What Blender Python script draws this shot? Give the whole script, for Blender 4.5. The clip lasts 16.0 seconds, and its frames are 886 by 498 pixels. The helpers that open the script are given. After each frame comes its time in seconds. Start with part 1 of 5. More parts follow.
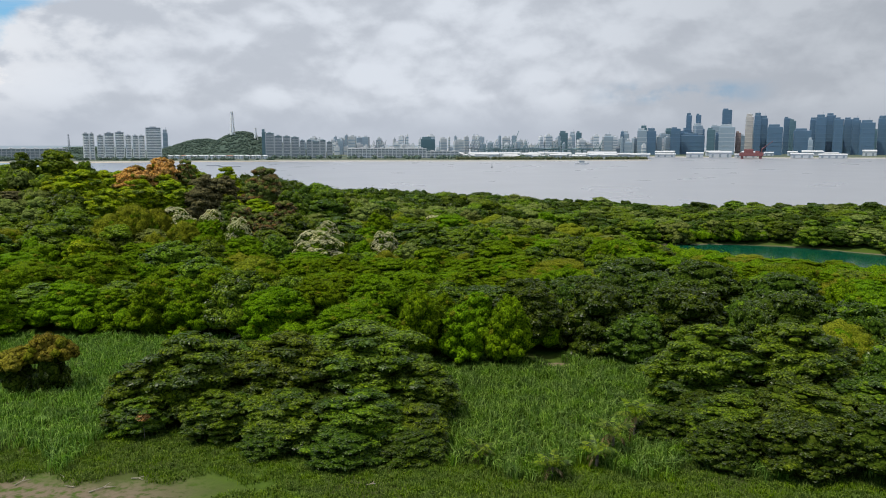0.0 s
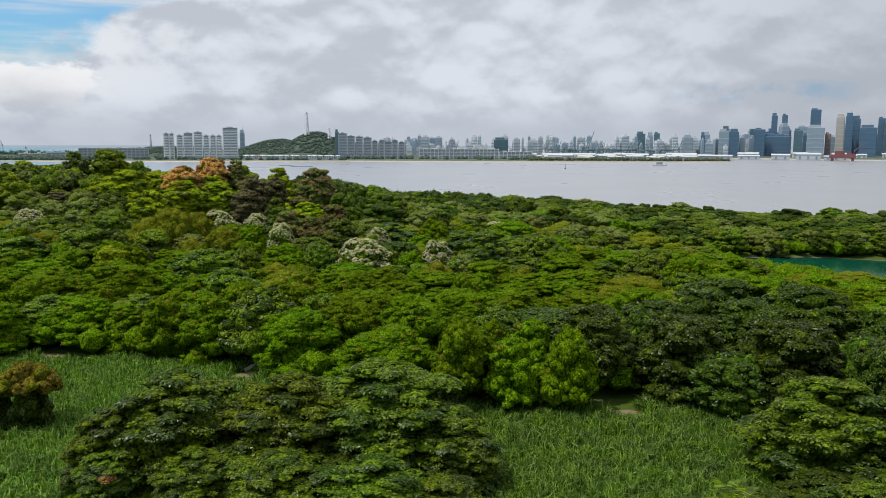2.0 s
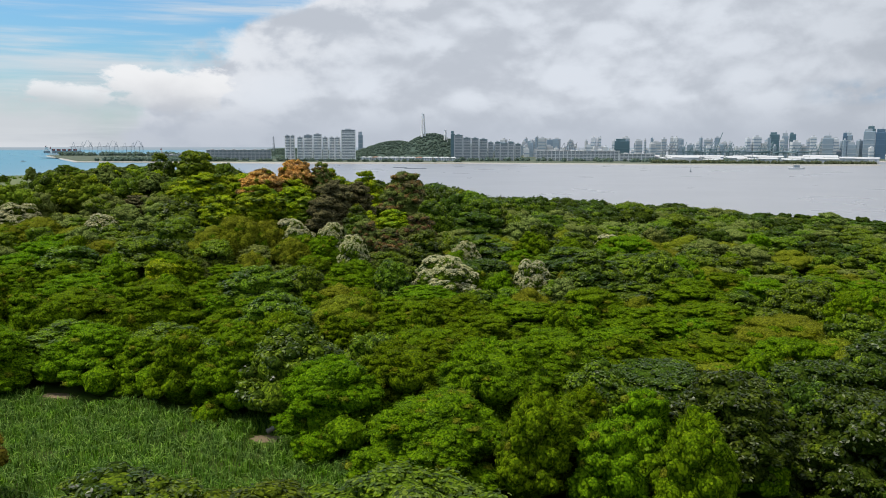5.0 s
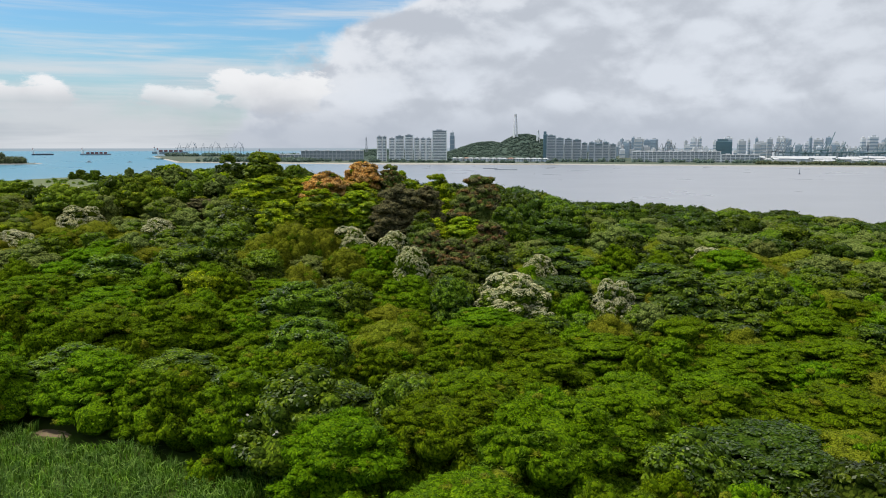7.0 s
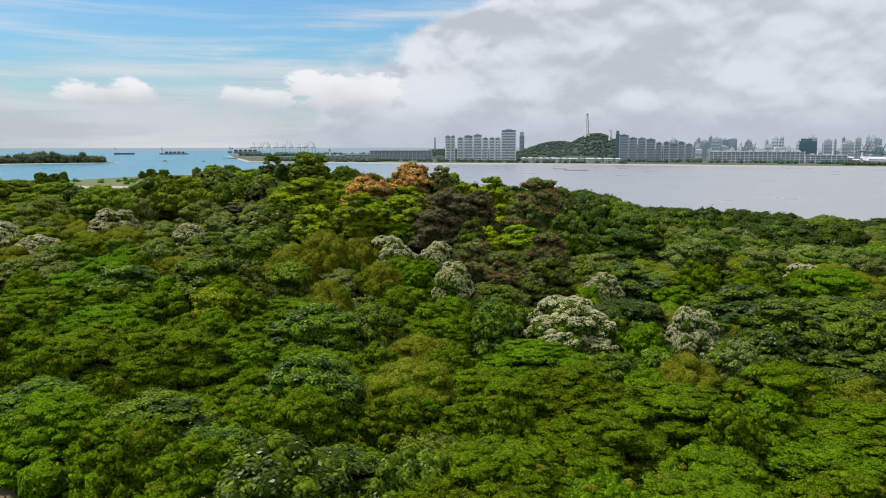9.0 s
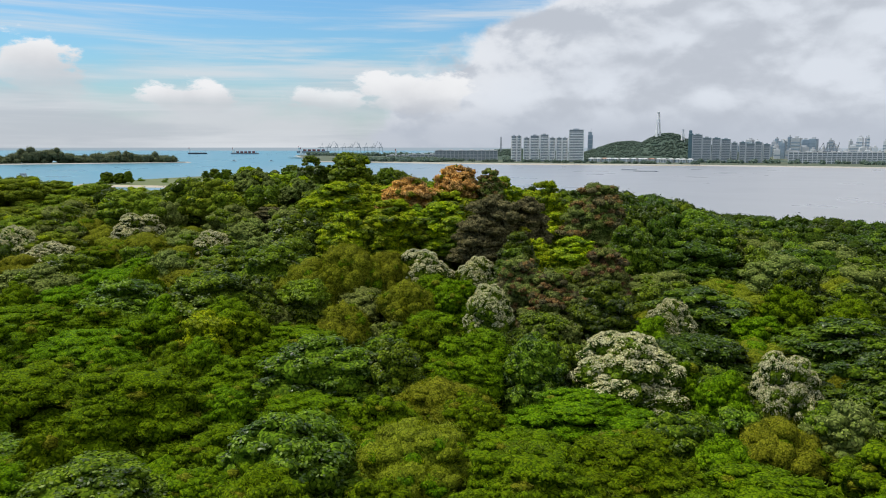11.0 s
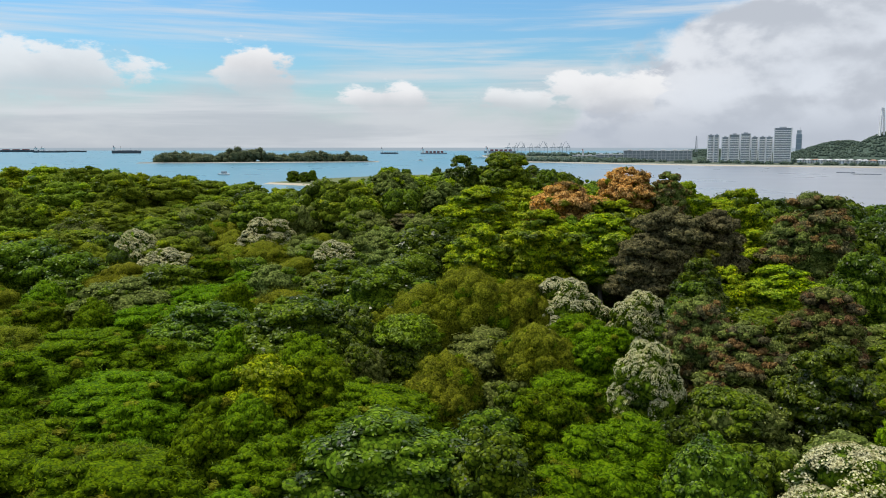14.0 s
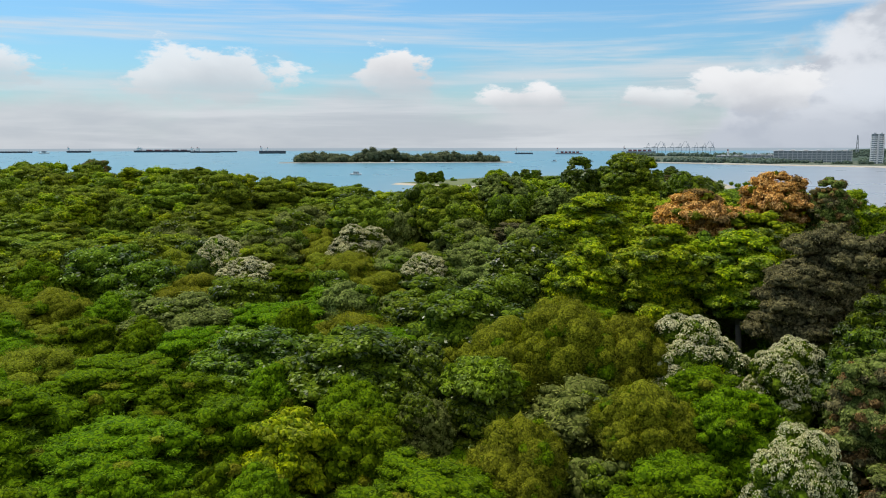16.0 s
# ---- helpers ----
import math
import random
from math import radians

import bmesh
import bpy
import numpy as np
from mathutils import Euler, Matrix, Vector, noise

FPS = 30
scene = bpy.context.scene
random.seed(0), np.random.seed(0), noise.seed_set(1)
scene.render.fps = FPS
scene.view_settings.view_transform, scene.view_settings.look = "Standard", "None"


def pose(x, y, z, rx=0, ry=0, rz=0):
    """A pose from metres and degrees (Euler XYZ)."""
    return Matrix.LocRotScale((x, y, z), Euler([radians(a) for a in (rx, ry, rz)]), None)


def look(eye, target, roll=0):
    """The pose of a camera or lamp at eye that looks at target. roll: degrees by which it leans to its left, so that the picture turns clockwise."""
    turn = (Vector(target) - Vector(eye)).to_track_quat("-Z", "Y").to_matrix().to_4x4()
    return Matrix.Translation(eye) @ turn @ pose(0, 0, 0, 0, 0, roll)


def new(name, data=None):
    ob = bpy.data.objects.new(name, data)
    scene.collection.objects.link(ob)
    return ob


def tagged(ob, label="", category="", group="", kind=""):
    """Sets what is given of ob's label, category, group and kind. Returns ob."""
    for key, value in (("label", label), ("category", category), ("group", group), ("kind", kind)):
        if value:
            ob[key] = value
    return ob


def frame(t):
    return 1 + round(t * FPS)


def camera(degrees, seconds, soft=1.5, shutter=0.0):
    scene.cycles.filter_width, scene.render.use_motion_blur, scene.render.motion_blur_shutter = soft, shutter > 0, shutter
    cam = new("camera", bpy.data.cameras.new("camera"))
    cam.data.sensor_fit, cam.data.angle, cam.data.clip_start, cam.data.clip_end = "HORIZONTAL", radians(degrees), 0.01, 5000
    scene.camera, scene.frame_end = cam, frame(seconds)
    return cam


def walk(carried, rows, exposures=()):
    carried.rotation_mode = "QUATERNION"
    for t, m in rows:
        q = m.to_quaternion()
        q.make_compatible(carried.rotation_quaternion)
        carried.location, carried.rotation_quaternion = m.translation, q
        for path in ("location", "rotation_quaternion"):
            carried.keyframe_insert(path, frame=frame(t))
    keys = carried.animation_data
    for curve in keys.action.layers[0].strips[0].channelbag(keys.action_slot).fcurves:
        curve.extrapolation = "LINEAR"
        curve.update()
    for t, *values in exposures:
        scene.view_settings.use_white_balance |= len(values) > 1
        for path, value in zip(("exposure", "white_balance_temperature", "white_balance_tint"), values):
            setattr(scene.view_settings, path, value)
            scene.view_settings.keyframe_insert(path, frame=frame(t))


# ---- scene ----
cam = camera(59.2, 16.0, soft=1.0)
# seconds, x, y, z, yaw, pitch, roll
ROWS = [
    (0.0, 0.00, 0.01, 37.57, -0.01, -7.78, -0.02),
    (0.5, 1.04, 5.32, 37.54, 1.29, -7.78, 0.03),
    (1.0, 1.96, 10.63, 37.51, 2.66, -7.77, 0.06),
    (1.5, 2.69, 15.86, 37.45, 4.01, -7.75, 0.09),
    (2.0, 3.28, 21.07, 37.37, 5.37, -7.74, 0.12),
    (2.5, 3.77, 26.26, 37.28, 6.72, -7.72, 0.15),
    (3.0, 4.16, 31.37, 37.17, 8.07, -7.70, 0.16),
    (3.5, 4.48, 36.45, 37.06, 9.47, -7.66, 0.15),
    (4.0, 4.66, 41.52, 37.02, 11.04, -7.65, 0.12),
    (6.5, 4.37, 67.33, 37.04, 18.90, -7.57, 0.02),
    (7.0, 4.05, 72.52, 37.03, 20.87, -7.57, 0.00),
    (7.5, 3.35, 77.76, 37.01, 22.75, -7.58, -0.00),
    (8.0, 2.34, 83.03, 37.01, 24.35, -7.59, 0.00),
    (10.5, -3.55, 109.25, 37.14, 28.86, -7.59, 0.04),
    (11.0, -4.92, 114.43, 37.15, 30.96, -7.60, 0.04),
    (11.5, -6.53, 119.54, 37.10, 33.12, -7.61, 0.04),
    (12.0, -8.32, 124.60, 37.00, 35.30, -7.63, 0.04),
    (12.5, -10.28, 129.63, 36.89, 37.52, -7.64, 0.03),
    (13.0, -12.51, 134.60, 36.79, 39.79, -7.63, 0.02),
    (13.5, -14.93, 139.57, 36.71, 42.20, -7.61, 0.02),
    (14.0, -17.45, 144.42, 36.64, 44.66, -7.60, 0.02),
    (14.5, -20.07, 149.08, 36.58, 47.10, -7.60, 0.00),
    (15.0, -22.74, 153.62, 36.55, 49.60, -7.58, -0.02),
    (15.5, -25.51, 158.02, 36.56, 52.07, -7.58, -0.04),
    (16.0, -28.43, 162.32, 36.61, 54.55, -7.58, -0.07),
]
import functools


walk(cam, [(t, pose(x, y, z, 90 + pitch, 0, yaw) @ pose(0, 0, 0, 0, 0, roll)) for t, x, y, z, yaw, pitch, roll in ROWS])

# ---- world, sun ----
SUN_EL, SUN_AZ = 64.0, 252.0      # degrees; azimuth clockwise from +y
scene.view_settings.exposure = 0.0


class Nodes:
    """Short hand for building node trees."""

    def __init__(self, tree):
        self.t = tree
        tree.nodes.clear()

    def n(self, kind, **props):
        node = self.t.nodes.new(kind)
        for k, v in props.items():
            if k == "operation":
                node.operation = v
            elif k == "blend_type":
                node.blend_type = v
            elif k == "data_type":
                node.data_type = v
            elif k == "noise_dimensions":
                node.noise_dimensions = v
        return node

    def put(self, socket, value):
        if isinstance(value, bpy.types.NodeSocket):
            self.t.links.new(value, socket)
        elif isinstance(value, bpy.types.Node):
            self.t.links.new(value.outputs[0], socket)
        else:
            socket.default_value = value

    def math(self, op, a, b=0.0, c=0.0, clamp=False):
        m = self.n("ShaderNodeMath", operation=op)
        m.use_clamp = clamp
        for i, v in enumerate((a, b, c)):
            self.put(m.inputs[i], v)
        return m.outputs[0]

    def step(self, v, lo, hi):
        """Smooth step of v from lo to hi."""
        m = self.n("ShaderNodeMapRange")
        m.interpolation_type = "SMOOTHSTEP"
        self.put(m.inputs[0], v)
        m.inputs[1].default_value, m.inputs[2].default_value = lo, hi
        return m.outputs[0]

    def mix(self, f, a, b, blend="MIX"):
        m = self.n("ShaderNodeMix", data_type="RGBA")
        m.blend_type = blend
        self.put(m.inputs[0], f)
        for s, v in ((m.inputs[6], a), (m.inputs[7], b)):
            self.put(s, (*v, 1) if isinstance(v, tuple) and len(v) == 3 else v)
        return m.outputs[2]

    def xyz(self, x, y, z=0.0):
        m = self.n("ShaderNodeCombineXYZ")
        for i, v in enumerate((x, y, z)):
            self.put(m.inputs[i], v)
        return m.outputs[0]

    def noise(self, vec, scale, detail=4.0, rough=0.55, distort=0.0):
        m = self.n("ShaderNodeTexNoise")
        if vec is not None:
            self.put(m.inputs["Vector"], vec)
        m.inputs["Scale"].default_value, m.inputs["Detail"].default_value = scale, detail
        m.inputs["Roughness"].default_value, m.inputs["Distortion"].default_value = rough, distort
        return m.outputs[0]


def make_world():
    world = bpy.data.worlds.new("sky")
    scene.world = world
    world.use_nodes = True
    k = Nodes(world.node_tree)
    co = k.n("ShaderNodeTexCoord").outputs["Generated"]
    sep = k.n("ShaderNodeSeparateXYZ")
    k.put(sep.inputs[0], co)
    x, y, z = sep.outputs
    flat = k.math("SQRT", k.math("ADD", k.math("MULTIPLY", x, x), k.math("MULTIPLY", y, y)))
    el = k.math("MULTIPLY", k.math("ARCTAN2", z, flat), 57.29578)        # degrees up
    az = k.math("MULTIPLY", k.math("ARCTAN2", k.math("MULTIPLY", x, -1.0), y), 57.29578)   # degrees, left is plus
    sky = k.n("ShaderNodeTexSky")
    sky.sky_type, sky.sun_disc = "NISHITA", False
    sky.sun_elevation, sky.sun_rotation = radians(SUN_EL), radians(SUN_AZ)
    sky.air_density, sky.dust_density, sky.ozone_density = 1.3, 0.6, 2.5
    clear = k.mix(1.0, sky.outputs[0], (0.064, 0.101, 0.132), "MULTIPLY")
    # haze along the horizon
    ragged = k.noise(k.xyz(k.math("MULTIPLY", az, 0.11), k.math("MULTIPLY", el, 0.30), 5.1), 1.0, 6.0, 0.55)
    haze = k.step(k.math("ADD", el, k.math("MULTIPLY", k.math("SUBTRACT", ragged, 0.5), 9.0)), 6.5, 0.8)
    col = k.mix(k.math("MULTIPLY", haze, 0.92), clear, k.mix(k.step(k.noise(k.xyz(k.math("MULTIPLY", az, 0.09), k.math("MULTIPLY", el, 0.42), 9.4), 1.0, 5.0, 0.55), 0.35, 0.65), (0.520, 0.555, 0.615), (0.63, 0.655, 0.70)))
    # thin streaks of high cloud
    streak = k.noise(k.xyz(k.math("MULTIPLY", az, 0.035), k.math("MULTIPLY", el, 0.62)), 1.0, 5.0, 0.6, 0.3)
    col = k.mix(k.math("MULTIPLY", k.step(streak, 0.44, 0.70), 0.75), col, (0.70, 0.73, 0.77))
    # the great bank of cloud to the east, lumpy, with a billowing western edge
    edge = k.noise(k.xyz(k.math("MULTIPLY", az, 0.16), k.math("MULTIPLY", el, 0.24)), 1.0, 6.0, 0.6)
    lump = k.noise(k.xyz(k.math("MULTIPLY", az, 0.13), k.math("MULTIPLY", el, 0.19), 3.3), 1.0, 7.0, 0.5, 0.15)
    fine = k.noise(k.xyz(k.math("MULTIPLY", az, 0.33), k.math("MULTIPLY", el, 0.7), 7.7), 1.0, 6.0, 0.6)
    border = k.math("ADD", k.math("MULTIPLY", k.math("SUBTRACT", edge, 0.5), 12.0), k.math("SUBTRACT", 36.0, k.math("MULTIPLY", k.math("MULTIPLY", el, el), 0.11)))
    bank = k.step(k.math("SUBTRACT", border, az), -0.6, 2.2)
    back = k.step(az, -150.0, -110.0)
    bank = k.math("MULTIPLY", bank, back)
    # billows lit from above: the same field a little lower down
    lit = k.noise(k.xyz(k.math("MULTIPLY", az, 0.13), k.math("MULTIPLY", k.math("ADD", el, 0.55), 0.19), 3.3), 1.0, 7.0, 0.5, 0.15)
    relief = k.math("MULTIPLY", k.math("SUBTRACT", lump, lit), 1.4)
    cells = k.n("ShaderNodeTexVoronoi")
    cells.feature = "SMOOTH_F1"
    cells.inputs["Scale"].default_value, cells.inputs["Smoothness"].default_value = 1.0, 0.5
    k.put(cells.inputs["Vector"], k.xyz(k.math("ADD", k.math("MULTIPLY", az, 0.26), k.math("MULTIPLY", fine, 0.5)), k.math("ADD", k.math("MULTIPLY", el, 0.46), k.math("MULTIPLY", fine, 0.5)), 1.7))
    billow = k.math("SUBTRACT", 0.62, cells.outputs["Distance"])
    shade = k.math("ADD", k.math("ADD", k.math("MULTIPLY", lump, 0.70), k.math("MULTIPLY", fine, 0.30)), k.math("ADD", relief, k.math("MULTIPLY", billow, 0.55)))
    shade = k.step(shade, 0.36, 0.80)
    grey = k.mix(shade, (0.515, 0.556, 0.625), (0.705, 0.752, 0.825))
    rim = k.math("MULTIPLY", k.step(k.math("SUBTRACT", border, az), 15.0, 0.5), k.step(shade, 0.1, 0.75))
    grey = k.mix(k.math("MULTIPLY", rim, 0.75), grey, (0.79, 0.815, 0.860))
    low = k.step(el, 3.5, 0.5)
    grey = k.mix(k.math("MULTIPLY", low, 0.8), grey, (0.475, 0.52, 0.600))
    dim = k.step(az, 0.0, -32.0)
    grey = k.mix(k.math("MULTIPLY", dim, 0.45), grey, (0.285, 0.31, 0.345))
    gap = k.math("MULTIPLY", k.step(k.math("ABSOLUTE", k.math("SUBTRACT", el, 3.4)), 1.0, 0.2), k.step(k.math("ABSOLUTE", k.math("ADD", az, 16.5)), 7.0, 2.0))
    grey = k.mix(k.math("MULTIPLY", gap, k.step(edge, 0.40, 0.6)), grey, (0.26, 0.40, 0.55))
    col = k.mix(bank, col, grey)
    # cumulus heads standing over the western sea
    for ca, ce, wa, we, s in ((58.0, 5.1, 2.9, 2.3, 1.0), (48.5, 3.3, 3.6, 1.2, 1.0), (70.5, 4.6, 6.5, 2.4, 0.85), (39.5, 3.1, 4.0, 1.0, 0.8), (33.0, 3.6, 4.6, 2.2, 1.0), (88.0, 5.0, 8.0, 2.0, 0.8)):
        da = k.math("DIVIDE", k.math("SUBTRACT", az, ca), wa)
        up = k.math("DIVIDE", k.math("SUBTRACT", el, ce), we)
        r = k.math("SQRT", k.math("ADD", k.math("MULTIPLY", da, da), k.math("MULTIPLY", up, up)))
        puff = k.math("ADD", r, k.math("MULTIPLY", k.math("SUBTRACT", fine, 0.5), -2.2))
        base = k.step(up, -1.3, 0.25)
        m = k.math("MULTIPLY", k.math("MULTIPLY", k.step(puff, 0.98, 0.66), base), s)
        tone = k.mix(k.step(k.math("ADD", up, k.math("MULTIPLY", k.math("SUBTRACT", lump, 0.5), 2.0)), -0.6, 0.7), (0.58, 0.60, 0.64), (0.87, 0.88, 0.90))
        col = k.mix(m, col, tone)
    # broken cloud overhead, out of view, whitened to lift the fill light
    uv = k.xyz(k.math("DIVIDE", x, k.math("ADD", k.math("ABSOLUTE", z), 0.12)), k.math("DIVIDE", y, k.math("ADD", k.math("ABSOLUTE", z), 0.12)))
    over = k.math("MULTIPLY", k.step(k.noise(uv, 0.9, 6.0, 0.55), 0.38, 0.6), k.step(el, 11.0, 26.0))
    col = k.mix(over, col, (0.88, 0.89, 0.91))
    # sea beyond the curve of the world
    col = k.mix(k.step(el, -0.16, -0.24), col, (0.36, 0.44, 0.51))
    bg = k.n("ShaderNodeBackground")
    k.put(bg.inputs[0], col)
    bg.inputs[1].default_value = 1.0
    out = k.n("ShaderNodeOutputWorld")
    k.put(out.inputs[0], bg)


make_world()
sun = new("sun", bpy.data.lights.new("sun", "SUN"))
sun.data.energy, sun.data.angle, sun.data.color = 3.7, radians(2.5), (1.0, 0.94, 0.82)
SUN_WAY = Vector((math.sin(radians(SUN_AZ)) * math.cos(radians(SUN_EL)), math.cos(radians(SUN_AZ)) * math.cos(radians(SUN_EL)), math.sin(radians(SUN_EL))))
sun.matrix_world = look(SUN_WAY * 300, (0, 0, 0))


# ---- materials ----
def material(name):
    mat = bpy.data.materials.new(name)
    mat.use_nodes = True
    return mat, Nodes(mat.node_tree)


def surface(k, colour, rough=0.7, metal=0.0, bump=None, strength=0.3, distance=0.05, spec=0.5):
    b = k.n("ShaderNodeBsdfPrincipled")
    k.put(b.inputs["Base Color"], (*colour, 1) if isinstance(colour, tuple) else colour)
    k.put(b.inputs["Roughness"], rough)
    b.inputs["Metallic"].default_value = metal
    b.inputs["Specular IOR Level"].default_value = spec
    if bump is not None:
        bm = k.n("ShaderNodeBump")
        bm.inputs["Strength"].default_value, bm.inputs["Distance"].default_value = strength, distance
        k.put(bm.inputs["Height"], bump)
        k.put(b.inputs["Normal"], bm.outputs[0])
    return b


def finish(k, shader):
    out = k.n("ShaderNodeOutputMaterial")
    k.put(out.inputs[0], shader.outputs[0])


def leaf_mat(name, dark, mid, light, rough=0.6, thin=0.4, spread=0.6, spec=0.08):
    """Foliage: every leaf and every tree has its own tone."""
    mat, k = material(name)
    island = k.n("ShaderNodeNewGeometry").outputs["Random Per Island"]
    tree = k.n("ShaderNodeObjectInfo").outputs["Random"]
    c = k.mix(k.step(island, 0.0, 0.55), tuple(v * 0.60 for v in dark), mid)
    c = k.mix(k.step(island, 0.5, 1.0), c, tuple(v * 1.22 for v in light))
    pos = k.n("ShaderNodeNewGeometry").outputs["Position"]
    patch = k.noise(pos, 0.35, 2.0)
    hsv = k.n("ShaderNodeHueSaturation")
    k.put(hsv.inputs["Hue"], k.math("ADD", 0.5, k.math("MULTIPLY", k.math("SUBTRACT", tree, 0.5), 0.045 * spread)))
    k.put(hsv.inputs["Saturation"], k.math("ADD", 1.0, k.math("MULTIPLY", k.math("SUBTRACT", patch, 0.5), 0.5)))
    k.put(hsv.inputs["Value"], k.math("ADD", 0.44, k.math("ADD", k.math("MULTIPLY", tree, 0.45 * spread), k.math("MULTIPLY", patch, 0.5))))
    k.put(hsv.inputs["Color"], c)
    b = surface(k, hsv.outputs[0], rough, spec=spec)
    t = k.n("ShaderNodeBsdfTranslucent")
    k.put(t.inputs[0], k.mix(1.0, hsv.outputs[0], (1.0, 1.0, 0.6), "MULTIPLY"))
    m = k.n("ShaderNodeMixShader")
    m.inputs[0].default_value = thin
    k.put(m.inputs[1], b.outputs[0])
    k.put(m.inputs[2], t.outputs[0])
    finish(k, m)
    return mat


def mass_mat(name, dark, mid, light, leaf=3.6, long=1.0):
    """The closed side of a tuft, where leaf overlaps leaf: each small cell turns its own way and has its own tone. Long: cells drawn out upwards."""
    mat, k = material(name)
    geo = k.n("ShaderNodeNewGeometry")
    pos = geo.outputs["Position"]
    tree = k.n("ShaderNodeObjectInfo").outputs["Random"]
    wind = k.n("ShaderNodeVectorMath", operation="MULTIPLY")
    k.put(wind.inputs[0], pos)
    wind.inputs[1].default_value = (1.0, 1.0, 1.0 / long)
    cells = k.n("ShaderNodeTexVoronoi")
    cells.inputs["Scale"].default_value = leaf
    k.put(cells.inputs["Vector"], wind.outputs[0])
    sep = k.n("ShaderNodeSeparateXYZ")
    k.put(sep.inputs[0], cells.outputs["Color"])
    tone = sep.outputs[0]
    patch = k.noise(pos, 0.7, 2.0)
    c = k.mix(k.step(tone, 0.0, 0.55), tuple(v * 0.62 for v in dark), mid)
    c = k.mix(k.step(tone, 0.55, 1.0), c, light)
    # cell rims darkened: shade between the leaves painted into the colour
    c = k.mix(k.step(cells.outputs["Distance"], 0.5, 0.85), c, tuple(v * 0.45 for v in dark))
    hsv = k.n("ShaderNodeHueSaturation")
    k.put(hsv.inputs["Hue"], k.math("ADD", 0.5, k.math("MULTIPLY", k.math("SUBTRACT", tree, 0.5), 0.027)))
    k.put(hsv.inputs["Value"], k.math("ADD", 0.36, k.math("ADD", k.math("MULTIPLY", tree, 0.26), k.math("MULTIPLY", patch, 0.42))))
    k.put(hsv.inputs["Color"], c)
    off = k.n("ShaderNodeVectorMath", operation="SUBTRACT")
    k.put(off.inputs[0], cells.outputs["Color"])
    off.inputs[1].default_value = (0.5, 0.5, 0.42)
    turn = k.n("ShaderNodeVectorMath", operation="MULTIPLY_ADD")
    k.put(turn.inputs[0], off.outputs[0])
    turn.inputs[1].default_value = (1.1, 1.1, 1.1)
    k.put(turn.inputs[2], geo.outputs["Normal"])
    unit_n = k.n("ShaderNodeVectorMath", operation="NORMALIZE")
    k.put(unit_n.inputs[0], turn.outputs[0])
    b = surface(k, hsv.outputs[0], 0.8, spec=0.02)
    k.put(b.inputs["Normal"], unit_n.outputs[0])
    finish(k, b)
    return mat


def plain_mat(name, colour, rough=0.7, metal=0.0, grain=0.25, scale=3.0, bump=0.2, spec=0.5):
    mat, k = material(name)
    pos = k.n("ShaderNodeTexCoord").outputs["Object"]
    a = k.noise(pos, scale, 5.0)
    b = k.noise(pos, scale * 0.13, 3.0)
    f = k.math("ADD", k.math("MULTIPLY", a, 0.5), k.math("MULTIPLY", b, 0.5))
    c = k.mix(f, tuple(v * (1 - grain) for v in colour), tuple(min(1.0, v * (1 + grain)) for v in colour))
    finish(k, surface(k, c, rough, metal, a, bump, spec=spec))
    return mat


# each kind of foliage: dark, middle and light leaves
TONES = {
    "broad": ((0.068, 0.120, 0.009), (0.136, 0.216, 0.011), (0.232, 0.312, 0.020)),
    "canopy": ((0.105, 0.165, 0.012), (0.190, 0.268, 0.016), (0.300, 0.365, 0.030)),
    "almond": ((0.062, 0.104, 0.008), (0.118, 0.184, 0.010), (0.205, 0.272, 0.018)),
    "dark": ((0.030, 0.058, 0.005), (0.055, 0.098, 0.008), (0.100, 0.146, 0.015)),
    "feather": ((0.070, 0.143, 0.003), (0.124, 0.220, 0.003), (0.198, 0.298, 0.006)),
    "olive": ((0.125, 0.152, 0.008), (0.195, 0.222, 0.012), (0.275, 0.288, 0.020)),
    "grey": ((0.115, 0.155, 0.030), (0.182, 0.235, 0.048), (0.285, 0.322, 0.085)),
    "lime": ((0.152, 0.258, 0.009), (0.292, 0.410, 0.010), (0.480, 0.510, 0.018)),
    "emerald": ((0.110, 0.190, 0.010), (0.205, 0.330, 0.016), (0.320, 0.450, 0.040)),
    "yellow": ((0.190, 0.290, 0.006), (0.340, 0.435, 0.009), (0.490, 0.540, 0.020)),
    "orange": ((0.430, 0.220, 0.058), (0.740, 0.385, 0.105), (0.920, 0.570, 0.209)),
    "purple": ((0.098, 0.094, 0.040), (0.168, 0.154, 0.068), (0.262, 0.228, 0.108)),
    # far: paled and blued, haze over the distance painted into the leaf colour
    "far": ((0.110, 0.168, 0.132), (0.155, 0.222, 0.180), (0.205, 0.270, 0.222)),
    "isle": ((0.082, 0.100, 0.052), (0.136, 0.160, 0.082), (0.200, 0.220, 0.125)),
    "amber": ((0.135, 0.112, 0.012), (0.225, 0.192, 0.020), (0.320, 0.275, 0.038)),
    "russet": ((0.160, 0.096, 0.034), (0.250, 0.155, 0.056), (0.370, 0.240, 0.095)),
    "reed": ((0.075, 0.175, 0.020), (0.145, 0.290, 0.034), (0.320, 0.480, 0.095)),
    "grass": ((0.070, 0.135, 0.010), (0.125, 0.215, 0.016), (0.215, 0.285, 0.045)),
    "straw": ((0.14, 0.10, 0.04), (0.22, 0.17, 0.07), (0.32, 0.26, 0.12)),
    "blossom": ((0.680, 0.635, 0.320), (0.850, 0.805, 0.460), (0.890, 0.860, 0.570)),
}
